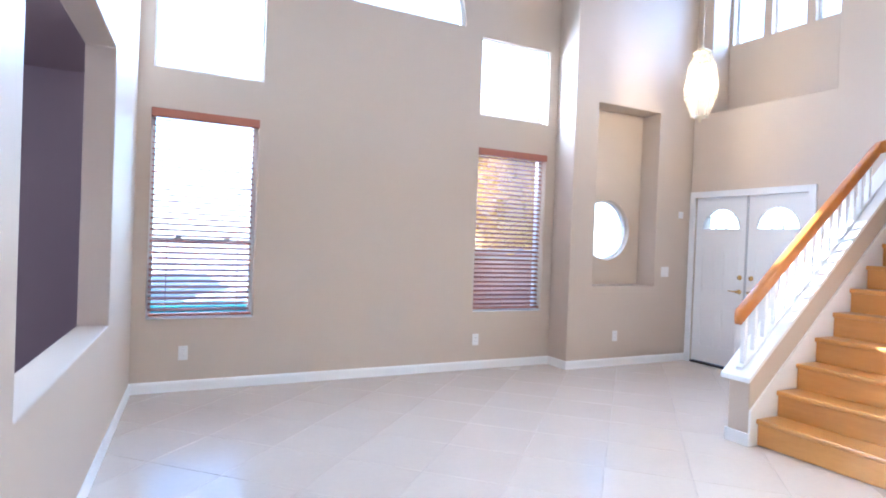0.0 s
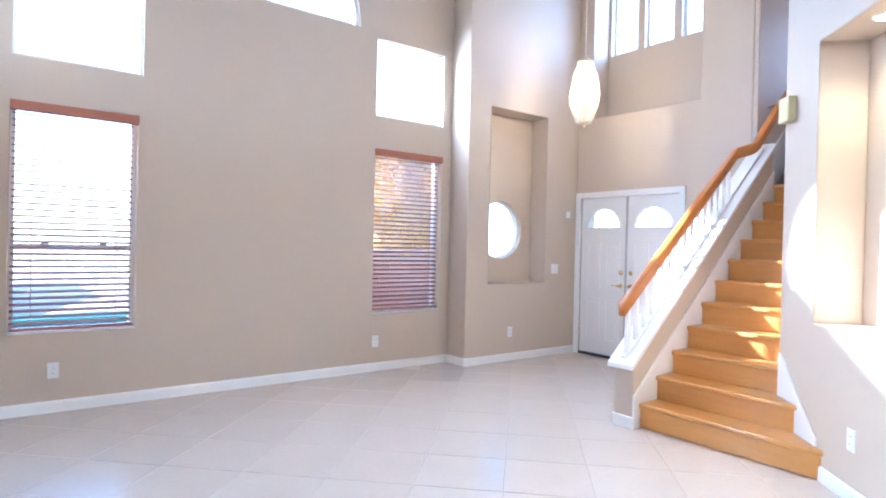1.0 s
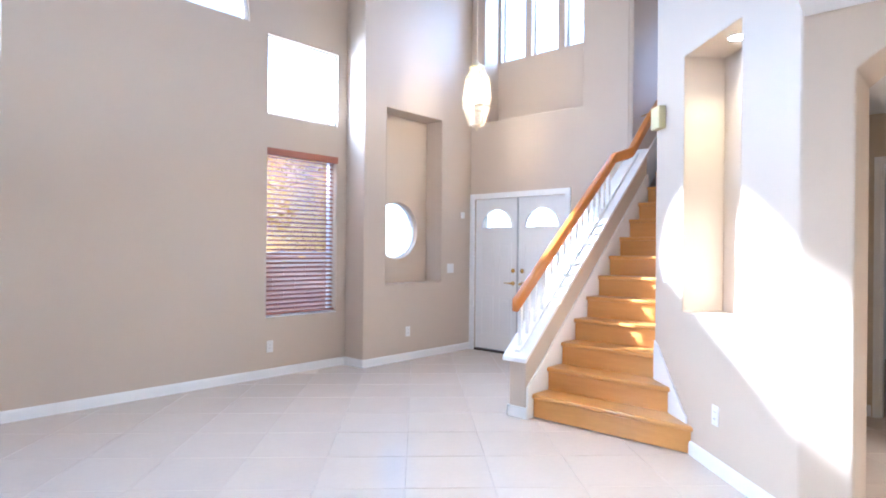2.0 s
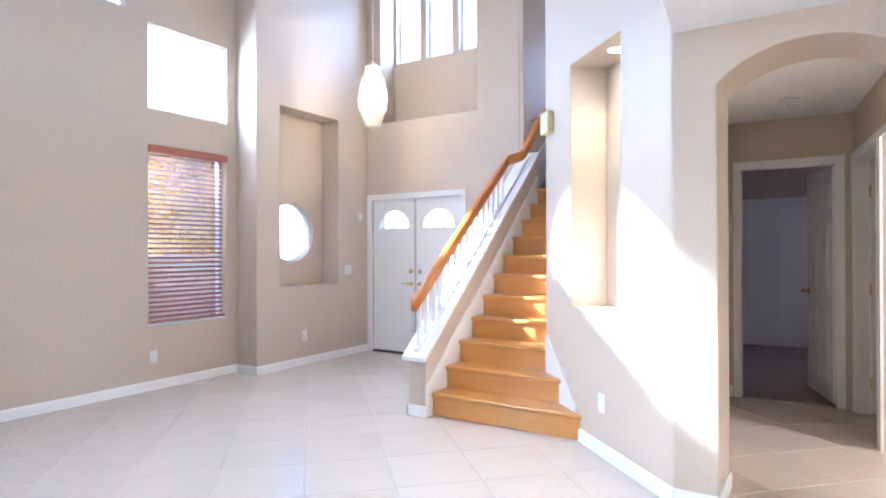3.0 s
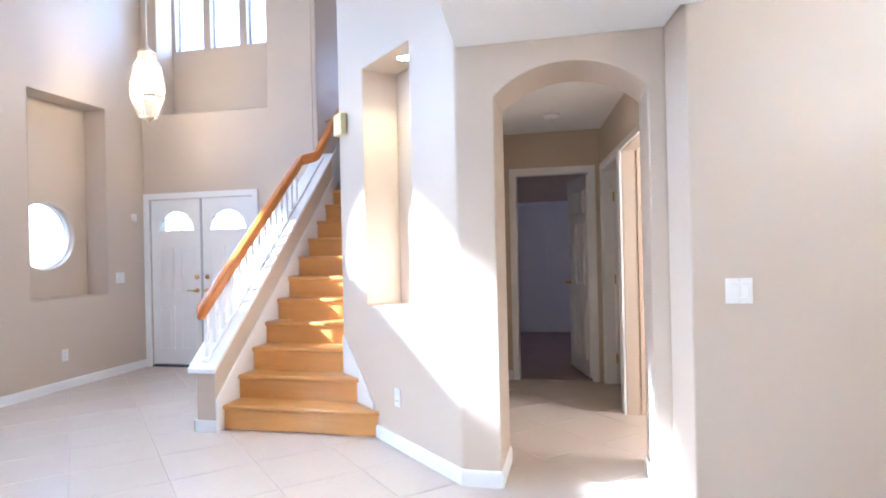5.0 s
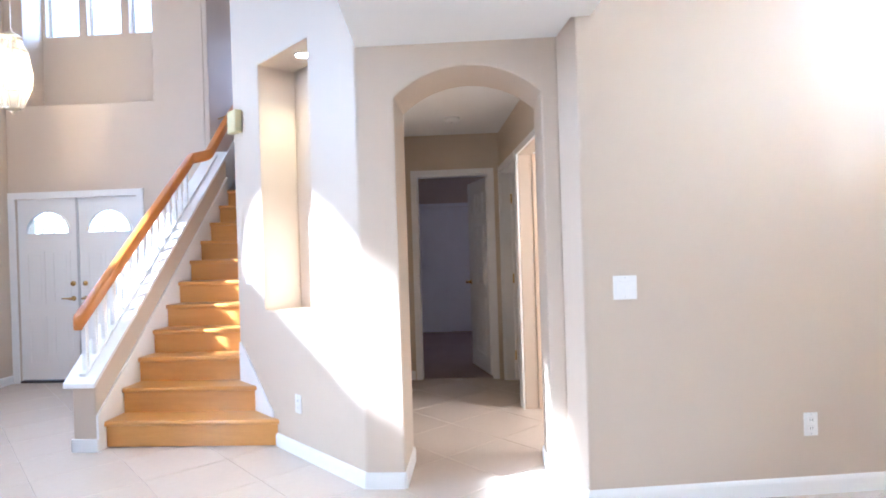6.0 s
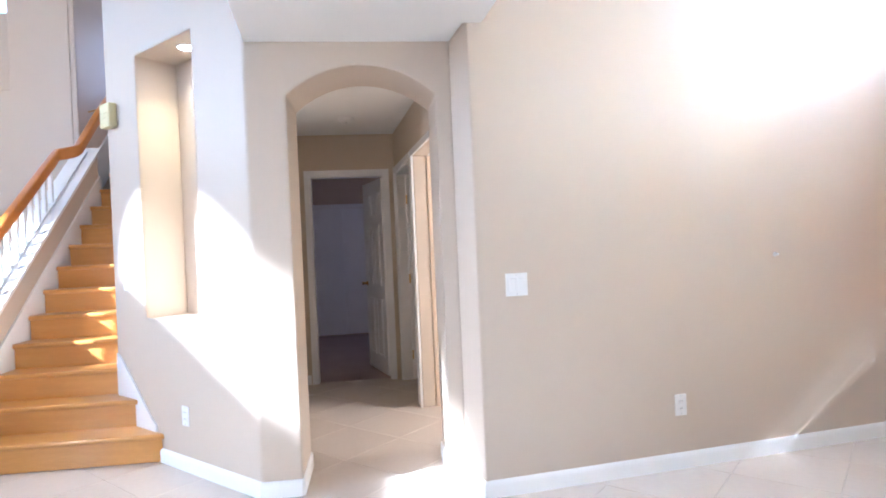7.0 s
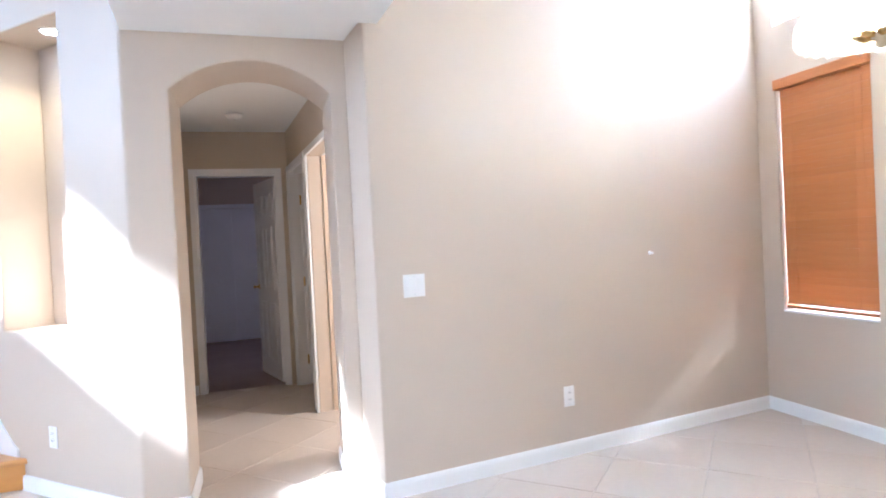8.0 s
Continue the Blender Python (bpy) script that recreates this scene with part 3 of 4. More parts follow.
def room_door(name, at, u0, u1, high, swing, hinge, label, depth=0.12, lever_on=True):
    """A cased opening with a six-panel leaf, hung at u0 or u1 and swung by some degrees away from the viewer's side."""
    d = tagged(new(name), label, "door", kind="structure")
    d.matrix_world = at
    for y in (-0.018, depth):
        part("casing", shifted(slab([(u0 - 0.046, 0), (u0, 0), (u0, high), (u1, high), (u1, 0), (u1 + 0.046, 0), (u1 + 0.046, high + 0.05), (u0 - 0.046, high + 0.05)], [], 0.018), pose(0, y, 0)), TRIM, d)
    if swing is not None:
        part("jamb", shifted(slab([(u0 - 0.0, 0), (u0 + 0.018, 0), (u0 + 0.018, high - 0.018), (u1 - 0.018, high - 0.018), (u1 - 0.018, 0), (u1, 0), (u1, high), (u0, high)], [], depth), pose(0, 0, 0)), TRIM, d)
    if swing is None:
        return d
    wide = u1 - u0 - 0.042
    leaf = part("door_leaf", box(0, wide, -0.02, 0.02, 0.012, high - 0.024, 0.003), TRIM, d)
    turn = swing if hinge < 0 else 180 - swing
    leaf.matrix_local = pose(u0 + 0.02 if hinge < 0 else u1 - 0.02, depth - 0.02 if swing else 0.05, 0, 0, 0, turn)
    for face in (-1, 1):
        grp = [(0.18, 0.78), (0.92, 1.55), (1.66, 1.88)]
        mid = wide / 2
        for a, b in ((0.10, mid - 0.045), (mid + 0.045, wide - 0.10)):
            for v0, v1 in grp:
                bm = slab(rect(a, b, v0, v1), [rect(a + 0.02, b - 0.02, v0 + 0.02, v1 - 0.02)], 0.007)
                box(a + 0.04, b - 0.04, 0.001, 0.007, v0 + 0.04, v1 - 0.04, 0.002, bm, 1)
                part("door_panel", shifted(bm, pose(0, -0.027, 0) if face < 0 else pose(0, 0.020, 0)), TRIM, leaf)
        if lever_on:
            k = lever(leaf, wide - 0.06, 0.93, 0.0, -1)
            k.matrix_local = pose(wide - 0.06, 0.02 * face, 0.93, 90 * -face if face > 0 else 90, 0, 0)
    for v in (0.25, 1.0, 1.78):
        part("hinge", rod((0.0, -0.024, v - 0.045), (0.0, -0.024, v + 0.045), 0.007, sides=8), BRASS, leaf)
    return d


room_door("door_hall_end", pose(6.70, 0, 0, 0, 0, -90), -1.515, -0.775, 2.05, 74, 1, "white six-panel door standing open to a dark room")
room_door("door_side_room", HALL_R, 1.13, 2.12, 2.05, None, 1, "white cased opening into a lit side room", depth=0.115)
room_door("door_closet", HALL_R, 0.07, 1.0, 2.05, 88, -1, "white six-panel closet door standing open", depth=0.115)
room_door("door_hall_left", pose(0, 1.661, 0), 5.62, 6.40, 2.04, 0, -1, "closed white hall door with a brass knob", depth=0.02)

# ---- light of the sky in the window openings, added fills, and the lamps of the house ----
area_lamp("sky_upper_left", (1.385, 6.55, 3.12), (0, -1, -0.5), 0.95, 1.0, 18, (0.70, 0.83, 1.0))
area_lamp("sky_upper_right", (4.47, 6.55, 3.12), (0, -1, -0.5), 0.95, 1.0, 17)
area_lamp("sky_half_round", (2.926, 6.55, 4.06), (0, -1, -0.5), 1.9, 1.1, 14, (0.70, 0.83, 1.0))
area_lamp("sky_south", (3.68, -2.75, 3.12), (0, 1, -0.5), 0.7, 1.0, 26)
area_lamp("sky_east", (7.45, 5.02, 4.32), (-1, 0, -0.5), 1.5, 1.1, 16, (0.58, 0.74, 1.0))
# added lamp behind the unseen hole, brightens the top of the stairwell
area_lamp("upstairs_fill", (10.4, 3.2, 4.3), (-1, 0, 0.35), 0.6, 1.2, 6, (0.86, 0.86, 1.0))
# added fill against the windowless west wall, lifts the den's darkness
area_lamp("den_fill", (-4.1, 3.5, 1.5), (1, 0, 0), 1.2, 1.1, 15, (0.85, 0.82, 1.0))
# added unseen beam through the pass-through, brightens the arch wall and its floor
den_beam = area_lamp("den_beam_fill", (-2.0, 6.25, 1.75), (1.0, -0.855, -0.22), 1.1, 1.2, 6.0, (1.0, 0.97, 0.92))
den_beam.data.spread = radians(38)
# added dim fill out of view, no window is built here
area_lamp("far_room_fill", (8.4, -0.45, 1.5), (0, 1, 0), 0.8, 1.0, 0.62, (0.92, 0.76, 0.95))
# added warm fill inside the side room, which has no window
area_lamp("side_room_fill", (4.75, -1.9, 1.5), (0.45, 0.8, 0), 0.9, 1.6, 23, (1.0, 0.87, 0.70))


def point(name, place, watts, colour, size=0.04):
    lamp = new(name, bpy.data.lights.new(name, "POINT"))
    lamp.data.energy, lamp.data.color, lamp.data.shadow_soft_size = watts, colour, size
    lamp.location = place
    return lamp


# ---- wall plates and small fittings ----
def wall_plate(name, at, u, v, kind, label):
    """A plate on a wall's room side: an outlet, a rocker switch or a double switch."""
    w = 0.122 if kind == "double" else 0.074
    t = tagged(new(name), label, "outlet" if kind == "outlet" else "switch")
    t.matrix_world = at @ pose(u, 0, v)
    part("plate", box(-w / 2, w / 2, -0.006, 0.001, -0.06, 0.06, 0.0025), PLATE, t)
    if kind == "outlet":
        for z in (-0.021, 0.021):
            s = part("socket", box(-0.017, 0.017, -0.0085, -0.005, z - 0.0145, z + 0.0145, 0.003), PLATE, t)
            for x in (-0.0065, 0.0065):
                part("slot", box(x - 0.0012, x + 0.0012, -0.0092, -0.0080, z - 0.003, z + 0.006), RUBBER, s)
    else:
        for x in ((-0.024, 0.024) if kind == "double" else (0,)):
            part("rocker", shifted(box(-0.0165, 0.0165, -0.005, 0.002, -0.033, 0.033, 0.002), pose(x, -0.005, 0, 4)), PLATE, t)
    for z in (-0.049, 0.049):
        part("screw", shifted(lathe([(0.003, 0), (0.003, 0.0015)], 8), pose(0, -0.006, z, 90)), STEEL, t)
    return t


NICHE = pose(0, 5.96, 0)
for at, u, v in ((NORTH, 1.235, 0.32), (NORTH, 4.077, 0.315), (NICHE, 5.726, 0.34), (DIAG_AT, -0.746, 0.34), (RIGHT, 1.157, 0.358)):
    wall_plate("wall_outlet", at, u, v, "outlet", "white plastic outlet low on a greige wall")
wall_plate("light_switch", NICHE, 6.48, 1.08, "double", "white double switch beside the front door")
wall_plate("light_switch", DIAG_AT, -1.435, 1.16, "single", "white switch on the angled wall by the stairs")
wall_plate("light_switch", RIGHT, 0.203, 1.092, "double", "white double switch on the wide greige wall")


def small_box(name, at, u, v, w, h, d, mat, label, category, grille=0):
    t = tagged(new(name), label, category)
    t.matrix_world = at @ pose(u, 0, v)
    part("cover", box(-w / 2, w / 2, -d, 0.001, -h / 2, h / 2, min(w, h) * 0.06), mat, t)
    for i in range(grille):
        z = h * (-0.3 + 0.6 * i / max(1, grille - 1))
        part("louvre", box(-w * 0.36, w * 0.36, -d - 0.003, -d + 0.002, z - 0.003, z + 0.003, 0.001), mat, t)
    return t


small_box("door_chime", DIAG_AT, -1.535, 2.30, 0.14, 0.165, 0.055, CREAM, "yellowed plastic door chime box on the wall corner", "chime", 4)
small_box("alarm_sensor", NICHE, 6.70, 1.77, 0.05, 0.08, 0.03, PLATE, "small white sensor beside the front door", "sensor", 2)
small_box("alarm_sensor", pose(0, 1.65, 0), 6.42, 2.23, 0.09, 0.13, 0.04, PLATE, "small white box high on the hall wall", "sensor", 2)
hook = tagged(new("wall_hook"), "small white hook stub on the wide wall", "hook")
hook.matrix_world = RIGHT @ pose(1.84, 0, 1.175)
part("stub", shifted(lathe([(0.014, 0), (0.013, 0.004), (0.006, 0.008), (0.006, 0.02), (0.009, 0.024), (0.006, 0.028)], 12), pose(0, 0.001, 0, 90)), PLATE, hook, smooth=True)
smoke = tagged(new("smoke_detector"), "round white smoke detector on the hall ceiling", "smoke detector")
smoke.location = (5.95, 1.10, 2.45)
part("body", lathe([(0.07, 0.001), (0.07, -0.012), (0.06, -0.03), (0.03, -0.036)], 24), PLATE, smoke, smooth=True)
part("test_button", shifted(lathe([(0.012, -0.035), (0.011, -0.039)], 12), pose(0.02, 0, 0)), STEEL, smoke)

down = tagged(new("recessed_light"), "lit round recessed light in the niche ceiling", "ceiling light")
down.matrix_world = DIAG_AT @ pose(-0.80, 0.145, 2.64)
part("trim_ring", lathe([(0.062, 0.0), (0.062, -0.004), (0.05, -0.007), (0.05, 0.0)], 24), PLATE, down)
part("lens", lathe([(0.049, -0.001), (0.049, -0.004)], 24), SPOT, down, "glowing lens")
niche_lamp = new("niche_lamp", bpy.data.lights.new("niche_lamp", "SPOT"))
niche_lamp.data.energy, niche_lamp.data.color, niche_lamp.data.spot_size, niche_lamp.data.spot_blend = 8, (1.0, 0.80, 0.46), radians(130), 0.8
niche_lamp.data.shadow_soft_size = 0.04
niche_lamp.matrix_world = DIAG_AT @ pose(-0.80, 0.145, 2.625)

# ---- the entry lantern ----
lantern = tagged(new("pendant_lantern"), "lit faceted glass and brass lantern on a chain", "pendant lamp")
lantern.location = (5.9, 5.07, 0)
rings = [(0.07, 3.345), (0.135, 3.22), (0.17, 3.0), (0.16, 2.90), (0.085, 2.70)]
FACETS = 8


def facet(r, z, k):
    a = 2 * math.pi * (k + 0.5) / FACETS
    return Vector((r * math.cos(a), r * math.sin(a), z))


for k in range(FACETS):
    for (r0, z0), (r1, z1) in zip(rings, rings[1:]):
        a, b, c, d = facet(r0, z0, k), facet(r0, z0, k + 1), facet(r1, z1, k + 1), facet(r1, z1, k)
        bm = bmesh.new()
        out = ((a + b + c + d) / 4 - Vector((0, 0, (z0 + z1) / 2))).normalized() * 0.004
        fr, bk = [bm.verts.new(p) for p in (a, b, c, d)], [bm.verts.new(p - out) for p in (a, b, c, d)]
        bm.faces.new(fr), bm.faces.new(bk[::-1])
        for i in range(4):
            bm.faces.new((fr[i], fr[(i + 1) % 4], bk[(i + 1) % 4], bk[i]))
        part("pane", bm, FACET, lantern).visible_shadow = False
        part("rib", rod(a, d, 0.003, sides=6), PALE_BRASS, lantern)
    for r, z in rings:
        part("band", rod(facet(r, z, k), facet(r, z, k + 1), 0.006 if z in (3.22, 2.90) else 0.004, sides=6), BRONZE if z in (3.22, 2.90) else PALE_BRASS, lantern)
part("crown", lathe([(0.09, 3.345), (0.085, 3.355), (0.04, 3.385), (0.014, 3.40), (0.012, 3.43)], 16), PALE_BRASS, lantern, "brass crown", True)
part("stem", rod((0, 0, 2.98), (0, 0, 3.35), 0.008), PALE_BRASS, lantern)
part("finial", lathe([(0.06, 2.70), (0.05, 2.69), (0.02, 2.68), (0.012, 2.665), (0.016, 2.655), (0.004, 2.645)], 12), PALE_BRASS, lantern, smooth=True)
for k in range(4):
    a = math.pi / 4 + k * math.pi / 2
    p = Vector((0.065 * math.cos(a), 0.065 * math.sin(a), 2.96))
    part("candle_sleeve", rod(p, p + Vector((0, 0, 0.07)), 0.011), PLATE, lantern)
    bulb = shifted(lathe([(0.009, 0), (0.017, 0.02), (0.016, 0.04), (0.008, 0.065), (0.002, 0.08)], 10), Matrix.Translation(p + Vector((0, 0, 0.07))))
    part("bulb", bulb, BULB, lantern, "glowing candle bulb", True)
    part("lamp_arm", rod((0, 0, 2.97), p, 0.005), PALE_BRASS, lantern)
z, k = 3.43, 0
while z < H - 0.03:
    link_mesh = rod((0, 0, z), (0, 0, z + 0.034), 0.006 if k % 2 else 0.0035, sides=6)
    part("chain_link", link_mesh, PALE_BRASS, lantern)
    z, k = z + 0.034, k + 1
part("ceiling_rose", lathe([(0.065, H), (0.06, H - 0.02), (0.02, H - 0.035)], 16), PALE_BRASS, lantern, smooth=True)
point("lantern_glow", (5.9, 5.07, 3.06), 9.0, (1.0, 0.72, 0.42), 0.03)

# ---- the dining chandelier ----
chandelier = tagged(new("chandelier"), "lit glass dome chandelier with crystal rim and brass fittings", "chandelier")
CH, RIM = (2.42, -1.32), 2.03
chandelier.location = (*CH, RIM)
dome = [(0.268, -0.022), (0.276, 0.0), (0.274, 0.05), (0.262, 0.065), (0.215, 0.14), (0.155, 0.22), (0.085, 0.30), (0.03, 0.35)]
prof = dome + [(r - 0.005 if r > 0.04 else r, z - 0.006) for r, z in dome[::-1]]
part("dome_shade", lathe(prof[:-1] + [(0.265, -0.022)], 32), FROST, chandelier, "clear pressed glass dome shade", True).visible_shadow = False
for k in range(16):
    a = 2 * math.pi * k / 16
    d = Vector((math.cos(a), math.sin(a), 0))
    rib = bmesh.new()
    for (r0, z0), (r1, z1) in zip(dome, dome[1:]):
        merge(rib, rod(d * (r0 + 0.002) + Vector((0, 0, z0)), d * (r1 + 0.002) + Vector((0, 0, z1)), 0.0025, sides=5))
    part("glass_rib", rib, FROST, chandelier)
for k in range(28):
    a = 2 * math.pi * k / 28
    drop = lathe([(0.002, -0.019), (0.010, -0.022), (0.012, -0.026), (0.008, -0.031), (0.001, -0.034)], 6)
    part("crystal_drop", shifted(drop, pose(0.267 * math.cos(a), 0.267 * math.sin(a), 0.0)), FROST, chandelier)
for k in range(12):
    a = 2 * math.pi * (k + 0.5) / 12
    prism_glass = box(-0.052, 0.052, -0.006, 0.006, -0.016, 0.045, 0.004, segments=1)
    part("glass_prism", shifted(prism_glass, pose(0.272 * math.cos(a), 0.272 * math.sin(a), 0.0, 0, 0, math.degrees(a) + 90)), CRYSTAL, chandelier, "bevelled clear glass panel")
for k in range(8):
    a = 2 * math.pi * k / 8
    leaf = lathe([(0.002, 0.0), (0.018, 0.02), (0.022, 0.045), (0.012, 0.07), (0.001, 0.085)], 8)
    part("brass_petal", shifted(leaf, pose(0.03 * math.cos(a), 0.03 * math.sin(a), -0.035, 0, 62, math.degrees(a))), BRASS, chandelier, smooth=True)
part("stem", rod((0, 0, -0.02), (0, 0, H - RIM), 0.009), PALE_BRASS, chandelier)
part("crown", lathe([(0.055, 0.335), (0.05, 0.355), (0.025, 0.375), (0.014, 0.41)], 16), PALE_BRASS, chandelier, smooth=True)
part("ceiling_rose", lathe([(0.07, H - RIM), (0.065, H - RIM - 0.02), (0.02, H - RIM - 0.04)], 16), PALE_BRASS, chandelier, smooth=True)
part("finial", lathe([(0.004, -0.075), (0.02, -0.06), (0.014, -0.045), (0.035, -0.03), (0.05, -0.01), (0.02, 0.005)], 14), PALE_BRASS, chandelier, smooth=True)
for k in range(5):
    a = 2 * math.pi * k / 5 + 0.3
    d = Vector((math.cos(a), math.sin(a), 0))
    part("lamp_arm", rod((0, 0, -0.01), d * 0.12 + Vector((0, 0, 0.0)), 0.007, sides=8), PALE_BRASS, chandelier, smooth=True)
    petal = shifted(lathe([(0.008, -0.01), (0.026, 0.0), (0.036, 0.018), (0.040, 0.032), (0.034, 0.03), (0.02, 0.008)], 12), Matrix.Translation(d * 0.12))
    part("lamp_cup", petal, BRASS, chandelier, smooth=True)
    part("bulb", shifted(lathe([(0.012, 0.01), (0.026, 0.05), (0.024, 0.075), (0.006, 0.095)], 10), Matrix.Translation(d * 0.12)), BULB, chandelier, "glowing bulb", True)
point("chandelier_glow", (CH[0], CH[1], RIM + 0.07), 21, (1.0, 0.84, 0.62), 0.12)

# ---- the dark room beyond the hall ----
closet = tagged(new("sliding_closet_doors"), "pair of flat pale closet doors in the dark room", "closet")
closet.location = (9.985, 0, 0)
for k, (a, b) in enumerate(((0.35, 1.42), (1.36, 2.4))):
    d = part("door_leaf", box(-0.035 - 0.035 * k, -0.005 - 0.035 * k, a, b, 0.015, 1.95, 0.003), TRIM, closet)
    part("finger_pull", shifted(lathe([(0.022, 0), (0.02, 0.003)], 12), pose(-0.036 - 0.035 * k, (b - 0.09) if k else a + 0.09, 1.0, 0, -90)), BRASS, d)
part("head_track", box(-0.085, 0.0, 0.3, 2.42, 1.955, 2.01, 0.003), TRIM, closet)

# ---- outside ----
tagged(link("ground", box(-60, 60, 6.7, 90, -0.35, -0.15), SOIL), "garden lawn and soil outside the windows", "ground", kind="structure")
tagged(link("ground_yard", box(-60, 60, -60, -2.75, -0.35, -0.15), SOIL), "yard ground beyond the dining window", "ground", kind="structure")


def blocking_house(x0, x1, y0, y1, eave, ridge, label):
    h = tagged(new("sun_block_house"), label, "house")
    part("house_wall", box(x0, x1, y0, y1, -0.2, eave, 0.02), STUCCO, h)
    bm = bmesh.new()
    ym = (y0 + y1) / 2
    pts = [(x0 - 0.3, y0 - 0.35, eave - 0.02), (x1 + 0.3, y0 - 0.35, eave - 0.02), (x1 + 0.3, y1 + 0.35, eave - 0.02), (x0 - 0.3, y1 + 0.35, eave - 0.02), (x0 + 1.5, ym, ridge), (x1 - 1.5, ym, ridge)]
    v = [bm.verts.new(p) for p in pts]
    for f in ((0, 1, 5, 4), (1, 2, 5), (2, 3, 4, 5), (3, 0, 4), (3, 2, 1, 0)):
        bm.faces.new([v[i] for i in f])
    part("roof", bm, ROOF, h)
    part("fascia", box(x0 - 0.32, x1 + 0.32, y0 - 0.38, y0 - 0.35, eave - 0.12, eave + 0.04), TRIM, h)
    return h


# added out of view, its eave set to bar low northern sun from window_1
blocking_house(-14.0, 0.6, 11.3, 17.0, 4.55, 5.6, "cream stucco house with a clay roof, added to bar low sun")
fence = tagged(new("garden_wall"), "reddish tan block wall at the back of the side yard", "wall")
me = None
for row in range(6):
    for i in range(10):
        x = 3.6 + i * 0.405 + (0.2 if row % 2 else 0)
        if me is None:
            o = part("block", box(-0.198, 0.198, -0.1, 0.1, -0.097, 0.097, 0.006, segments=1), BLOCK, fence)
            me = o.data
        else:
            o = new("block", me)
            o.parent = fence
        o.location = (x, 9.2 + random.uniform(-0.003, 0.003), -0.05 + row * 0.2)
part("mortar", box(3.45, 7.55, 9.12, 9.28, -0.2, 1.14), GROUT, fence)
part("coping", box(3.40, 7.60, 9.07, 9.33, 1.15, 1.22, 0.01), BLOCK, fence)
bin_ = tagged(new("garden_planter"), "teal painted planter box in the side yard", "planter")
part("body", box(0.9, 2.6, 8.5, 8.95, -0.15, 0.42, 0.02), TEAL, bin_)
part("rim", box(0.87, 2.63, 8.47, 8.98, 0.40, 0.46, 0.012), TEAL, bin_)


def tree(x, y, high, crown, seed, label):
    rng = random.Random(seed)
    t = tagged(new("tree"), label, "tree")
    t.location = (x, y, -0.2)
    bm = bmesh.new()
    merge(bm, rod((0, 0, 0), (0.08, 0.05, high * 0.5), 0.13, 0.09, 10))
    tips = []
    for i in range(11):
        a, z = rng.uniform(0, 6.283), high * rng.uniform(0.28, 0.55)
        tip = Vector((math.cos(a) * crown * rng.uniform(0.4, 0.9), math.sin(a) * crown * rng.uniform(0.4, 0.9), high * rng.uniform(0.32, 0.98)))
        merge(bm, rod((0.05, 0.03, z), tip, 0.045, 0.012, 6))
        tips.append(tip)
    part("trunk", bm, BARK, t)
    verts, faces = [], []
    for i in range(24000 if crown > 1 else 6000):
        c = rng.choice(tips)
        p = c + Vector((rng.gauss(0, 1), rng.gauss(0, 1), rng.gauss(0, 0.8))) * crown * 0.30
        u = Vector((rng.gauss(0, 1), rng.gauss(0, 1), rng.gauss(0, 1))).normalized()
        w = u.cross(Vector((rng.gauss(0, 1), rng.gauss(0, 1), rng.gauss(0, 1)))).normalized()
        s = rng.uniform(0.06, 0.13)
        k = len(verts)
        verts += [p - u * s, p + w * s * 0.45, p + u * s, p - w * s * 0.45]
        faces.append((k, k + 1, k + 2, k + 3))
    me = bpy.data.meshes.new("crown")
    me.from_pydata(verts, [], faces)
    me.materials.append(LEAF)
    o = new("crown", me)
    o.parent = t
    return t


tree(6.7, 10.2, 4.0, 1.15, 3, "garden tree with golden spot-lit leaves")


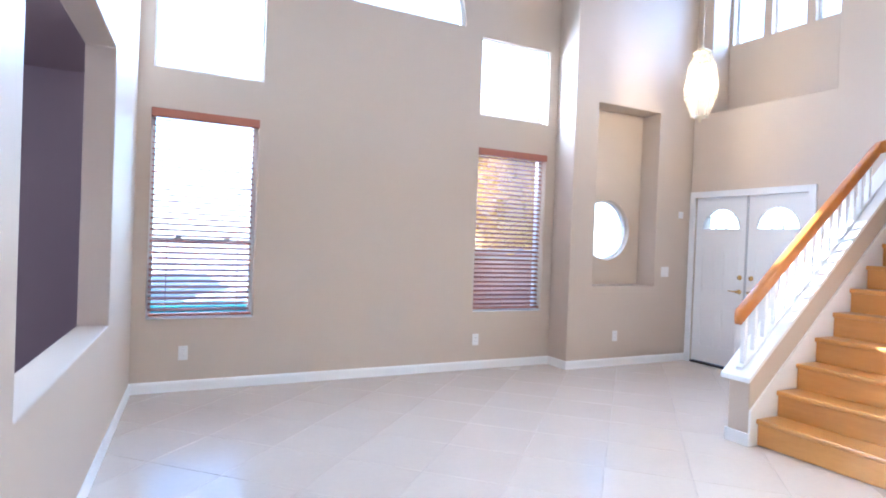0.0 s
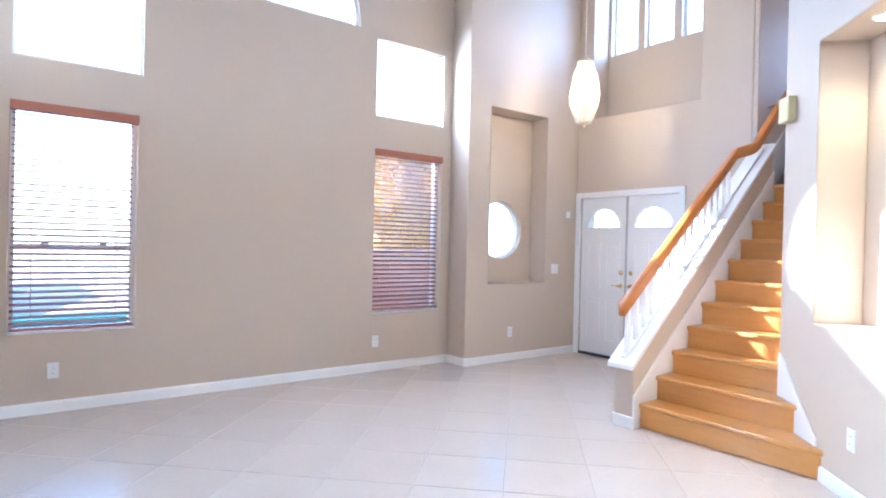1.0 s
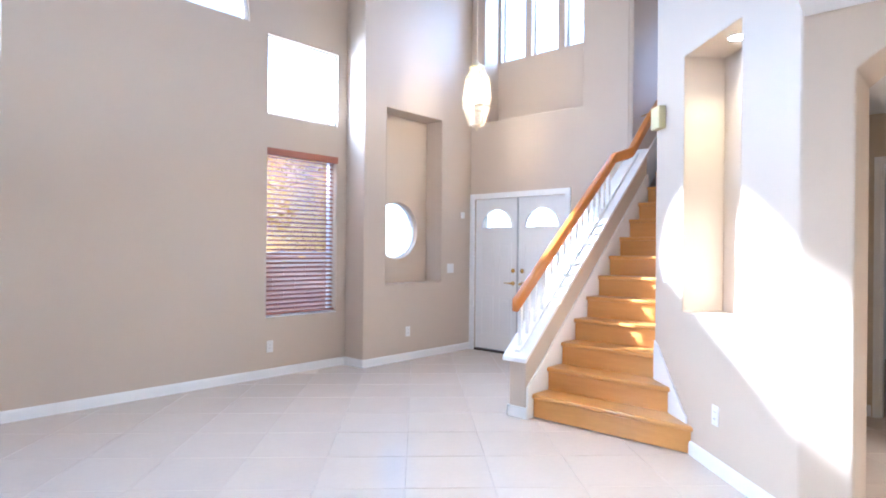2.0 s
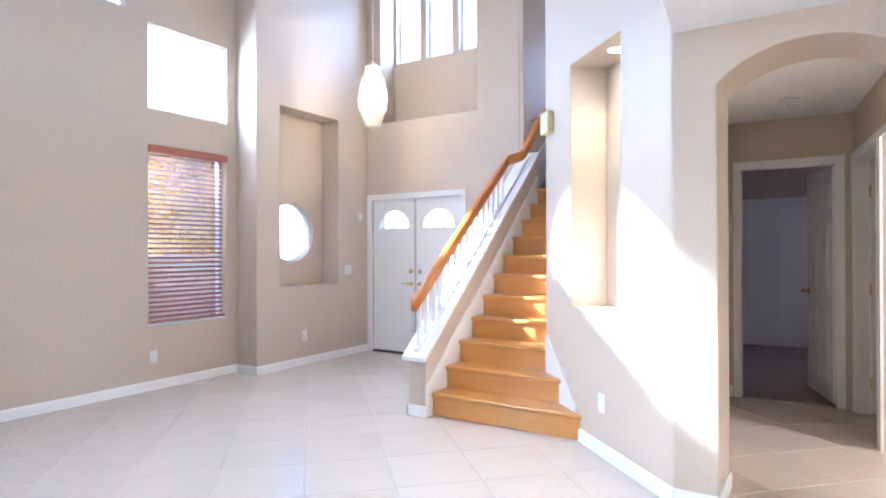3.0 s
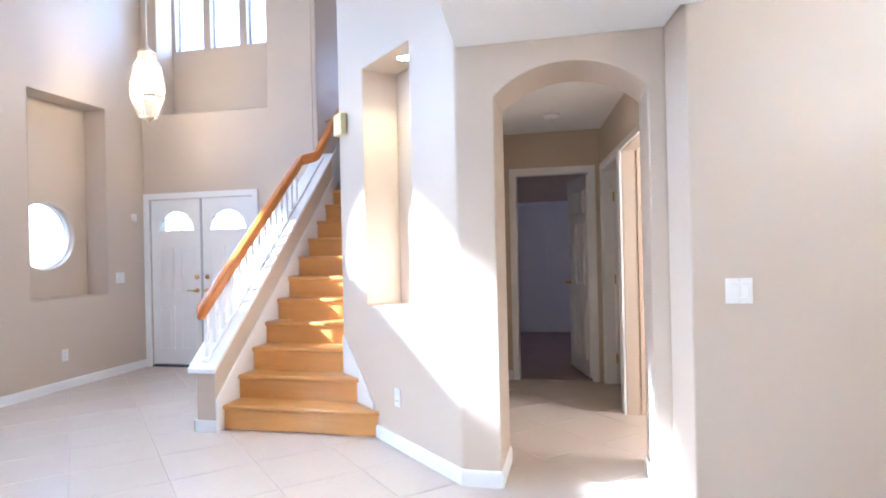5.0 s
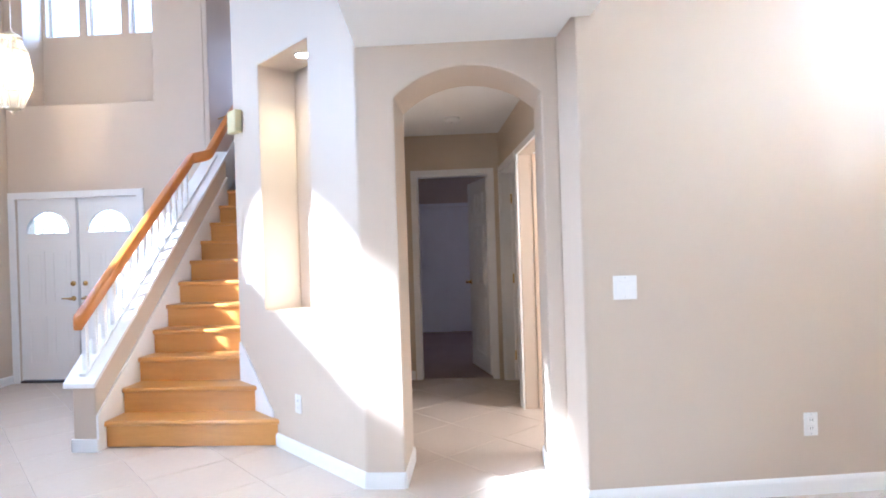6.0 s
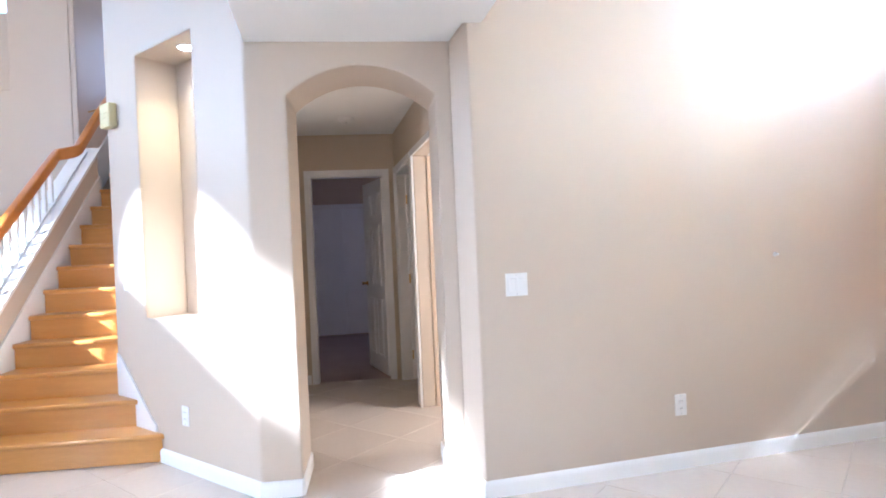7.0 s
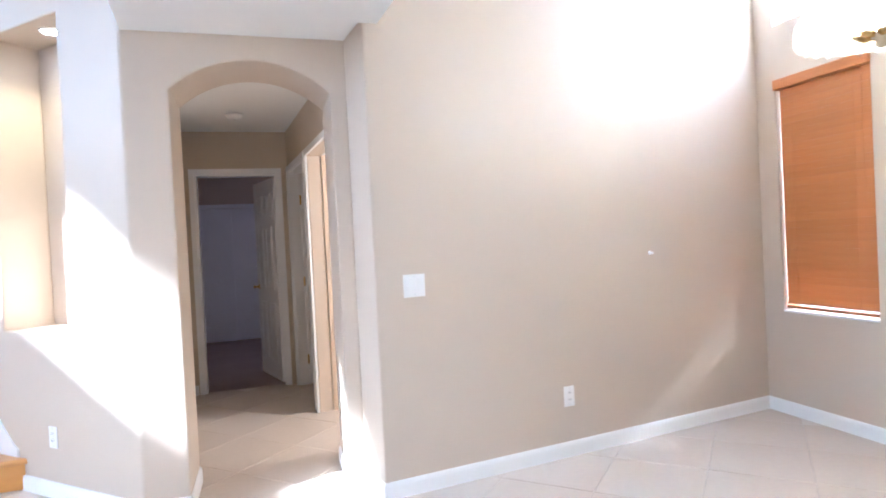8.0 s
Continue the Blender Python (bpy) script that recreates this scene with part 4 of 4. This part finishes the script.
# unseen column of leaves, added to keep low northern light out of window_3
def light_block_shrub(x, y, high, wide, seed):
    rng = random.Random(seed)
    t = tagged(new("light_block_shrub"), "unseen column of leaves added to block light", "tree", "cypresses by the house")
    t.location = (x, y, -0.2)
    part("trunk", rod((0, 0, 0), (0, 0, high * 0.9), 0.05, 0.01, 8), BARK, t)
    verts, faces = [], []
    for i in range(5000):
        h = rng.uniform(0.05, 1.0)
        r = wide * min(1.0, 3.2 * (1.0 - h) + 0.1) * math.sqrt(rng.uniform(0.05, 1.0))
        a = rng.uniform(0, 6.283)
        p = Vector((r * math.cos(a), r * math.sin(a), h * high))
        u = Vector((rng.gauss(0, 0.5), rng.gauss(0, 0.5), 1)).normalized()
        w = u.cross(Vector((rng.gauss(0, 1), rng.gauss(0, 1), 0.1))).normalized()
        k = len(verts)
        verts += [p - u * 0.09, p + w * 0.035, p + u * 0.09, p - w * 0.035]
        faces.append((k, k + 1, k + 2, k + 3))
    me = bpy.data.meshes.new("crown")
    me.from_pydata(verts, [], faces)
    me.materials.append(LEAF)
    new("crown", me).parent = t
    return t


light_block_shrub(3.62, 7.4, 3.12, 0.27, 11)
light_block_shrub(4.10, 7.4, 3.10, 0.27, 12)

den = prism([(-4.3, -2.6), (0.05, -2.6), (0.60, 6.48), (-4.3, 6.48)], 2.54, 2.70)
tagged(link("ceiling_den", den, DARK), "den ceiling with the room's dimness in its brown", "ceiling", kind="structure")

# ---- floor ----
floor = sheet("floor", -0.6, 7.2, -2.6, 6.6, -0.15, -0.003, GROUT, "cream tile floor laid on the diagonal", "floor")
sheet("floor_far_room", 6.76, 10.1, -0.6, 2.6, -0.15, 0.0, CARPET, "dim carpet of the dark room", "floor")
sheet("floor_den", -4.3, -0.6, -2.6, 6.6, -0.15, 0.0, CARPET, "dim carpet of the dark room", "floor")
PITCH = 0.50
q = PITCH * math.sqrt(0.5)
tile_mesh = None
for i in range(-20, 21):
    for j in range(-20, 21):
        # joints run along y - x = 0.17 and x + y = 6.36
        d, s = 0.17 + (i + 0.5) * 2 * q, 6.36 + (j + 0.5) * 2 * q
        x, y = (s - d) / 2, (s + d) / 2
        in_room = 0.25 < x < 4.3 and -2.6 < y < 6.55 or 4.3 <= x < 7.1 and 3.4 < y < 6.2 or 4.2 <= x < 4.9 and 1.5 < y <= 3.4 or 4.2 <= x < 6.8 and -0.6 < y < 1.85
        if not in_room:
            continue
        if tile_mesh is None:
            tile = part("tile", box(-PITCH / 2 + 0.002, PITCH / 2 - 0.002, -PITCH / 2 + 0.002, PITCH / 2 - 0.002, -0.014, 0.0, 0.002, segments=1), TILE, floor)
            tile_mesh = tile.data
        else:
            tile = new("tile", tile_mesh)
            tile.parent = floor
        tile.matrix_local = pose(x, y, random.uniform(-0.0006, 0.0), 0, 0, 45)
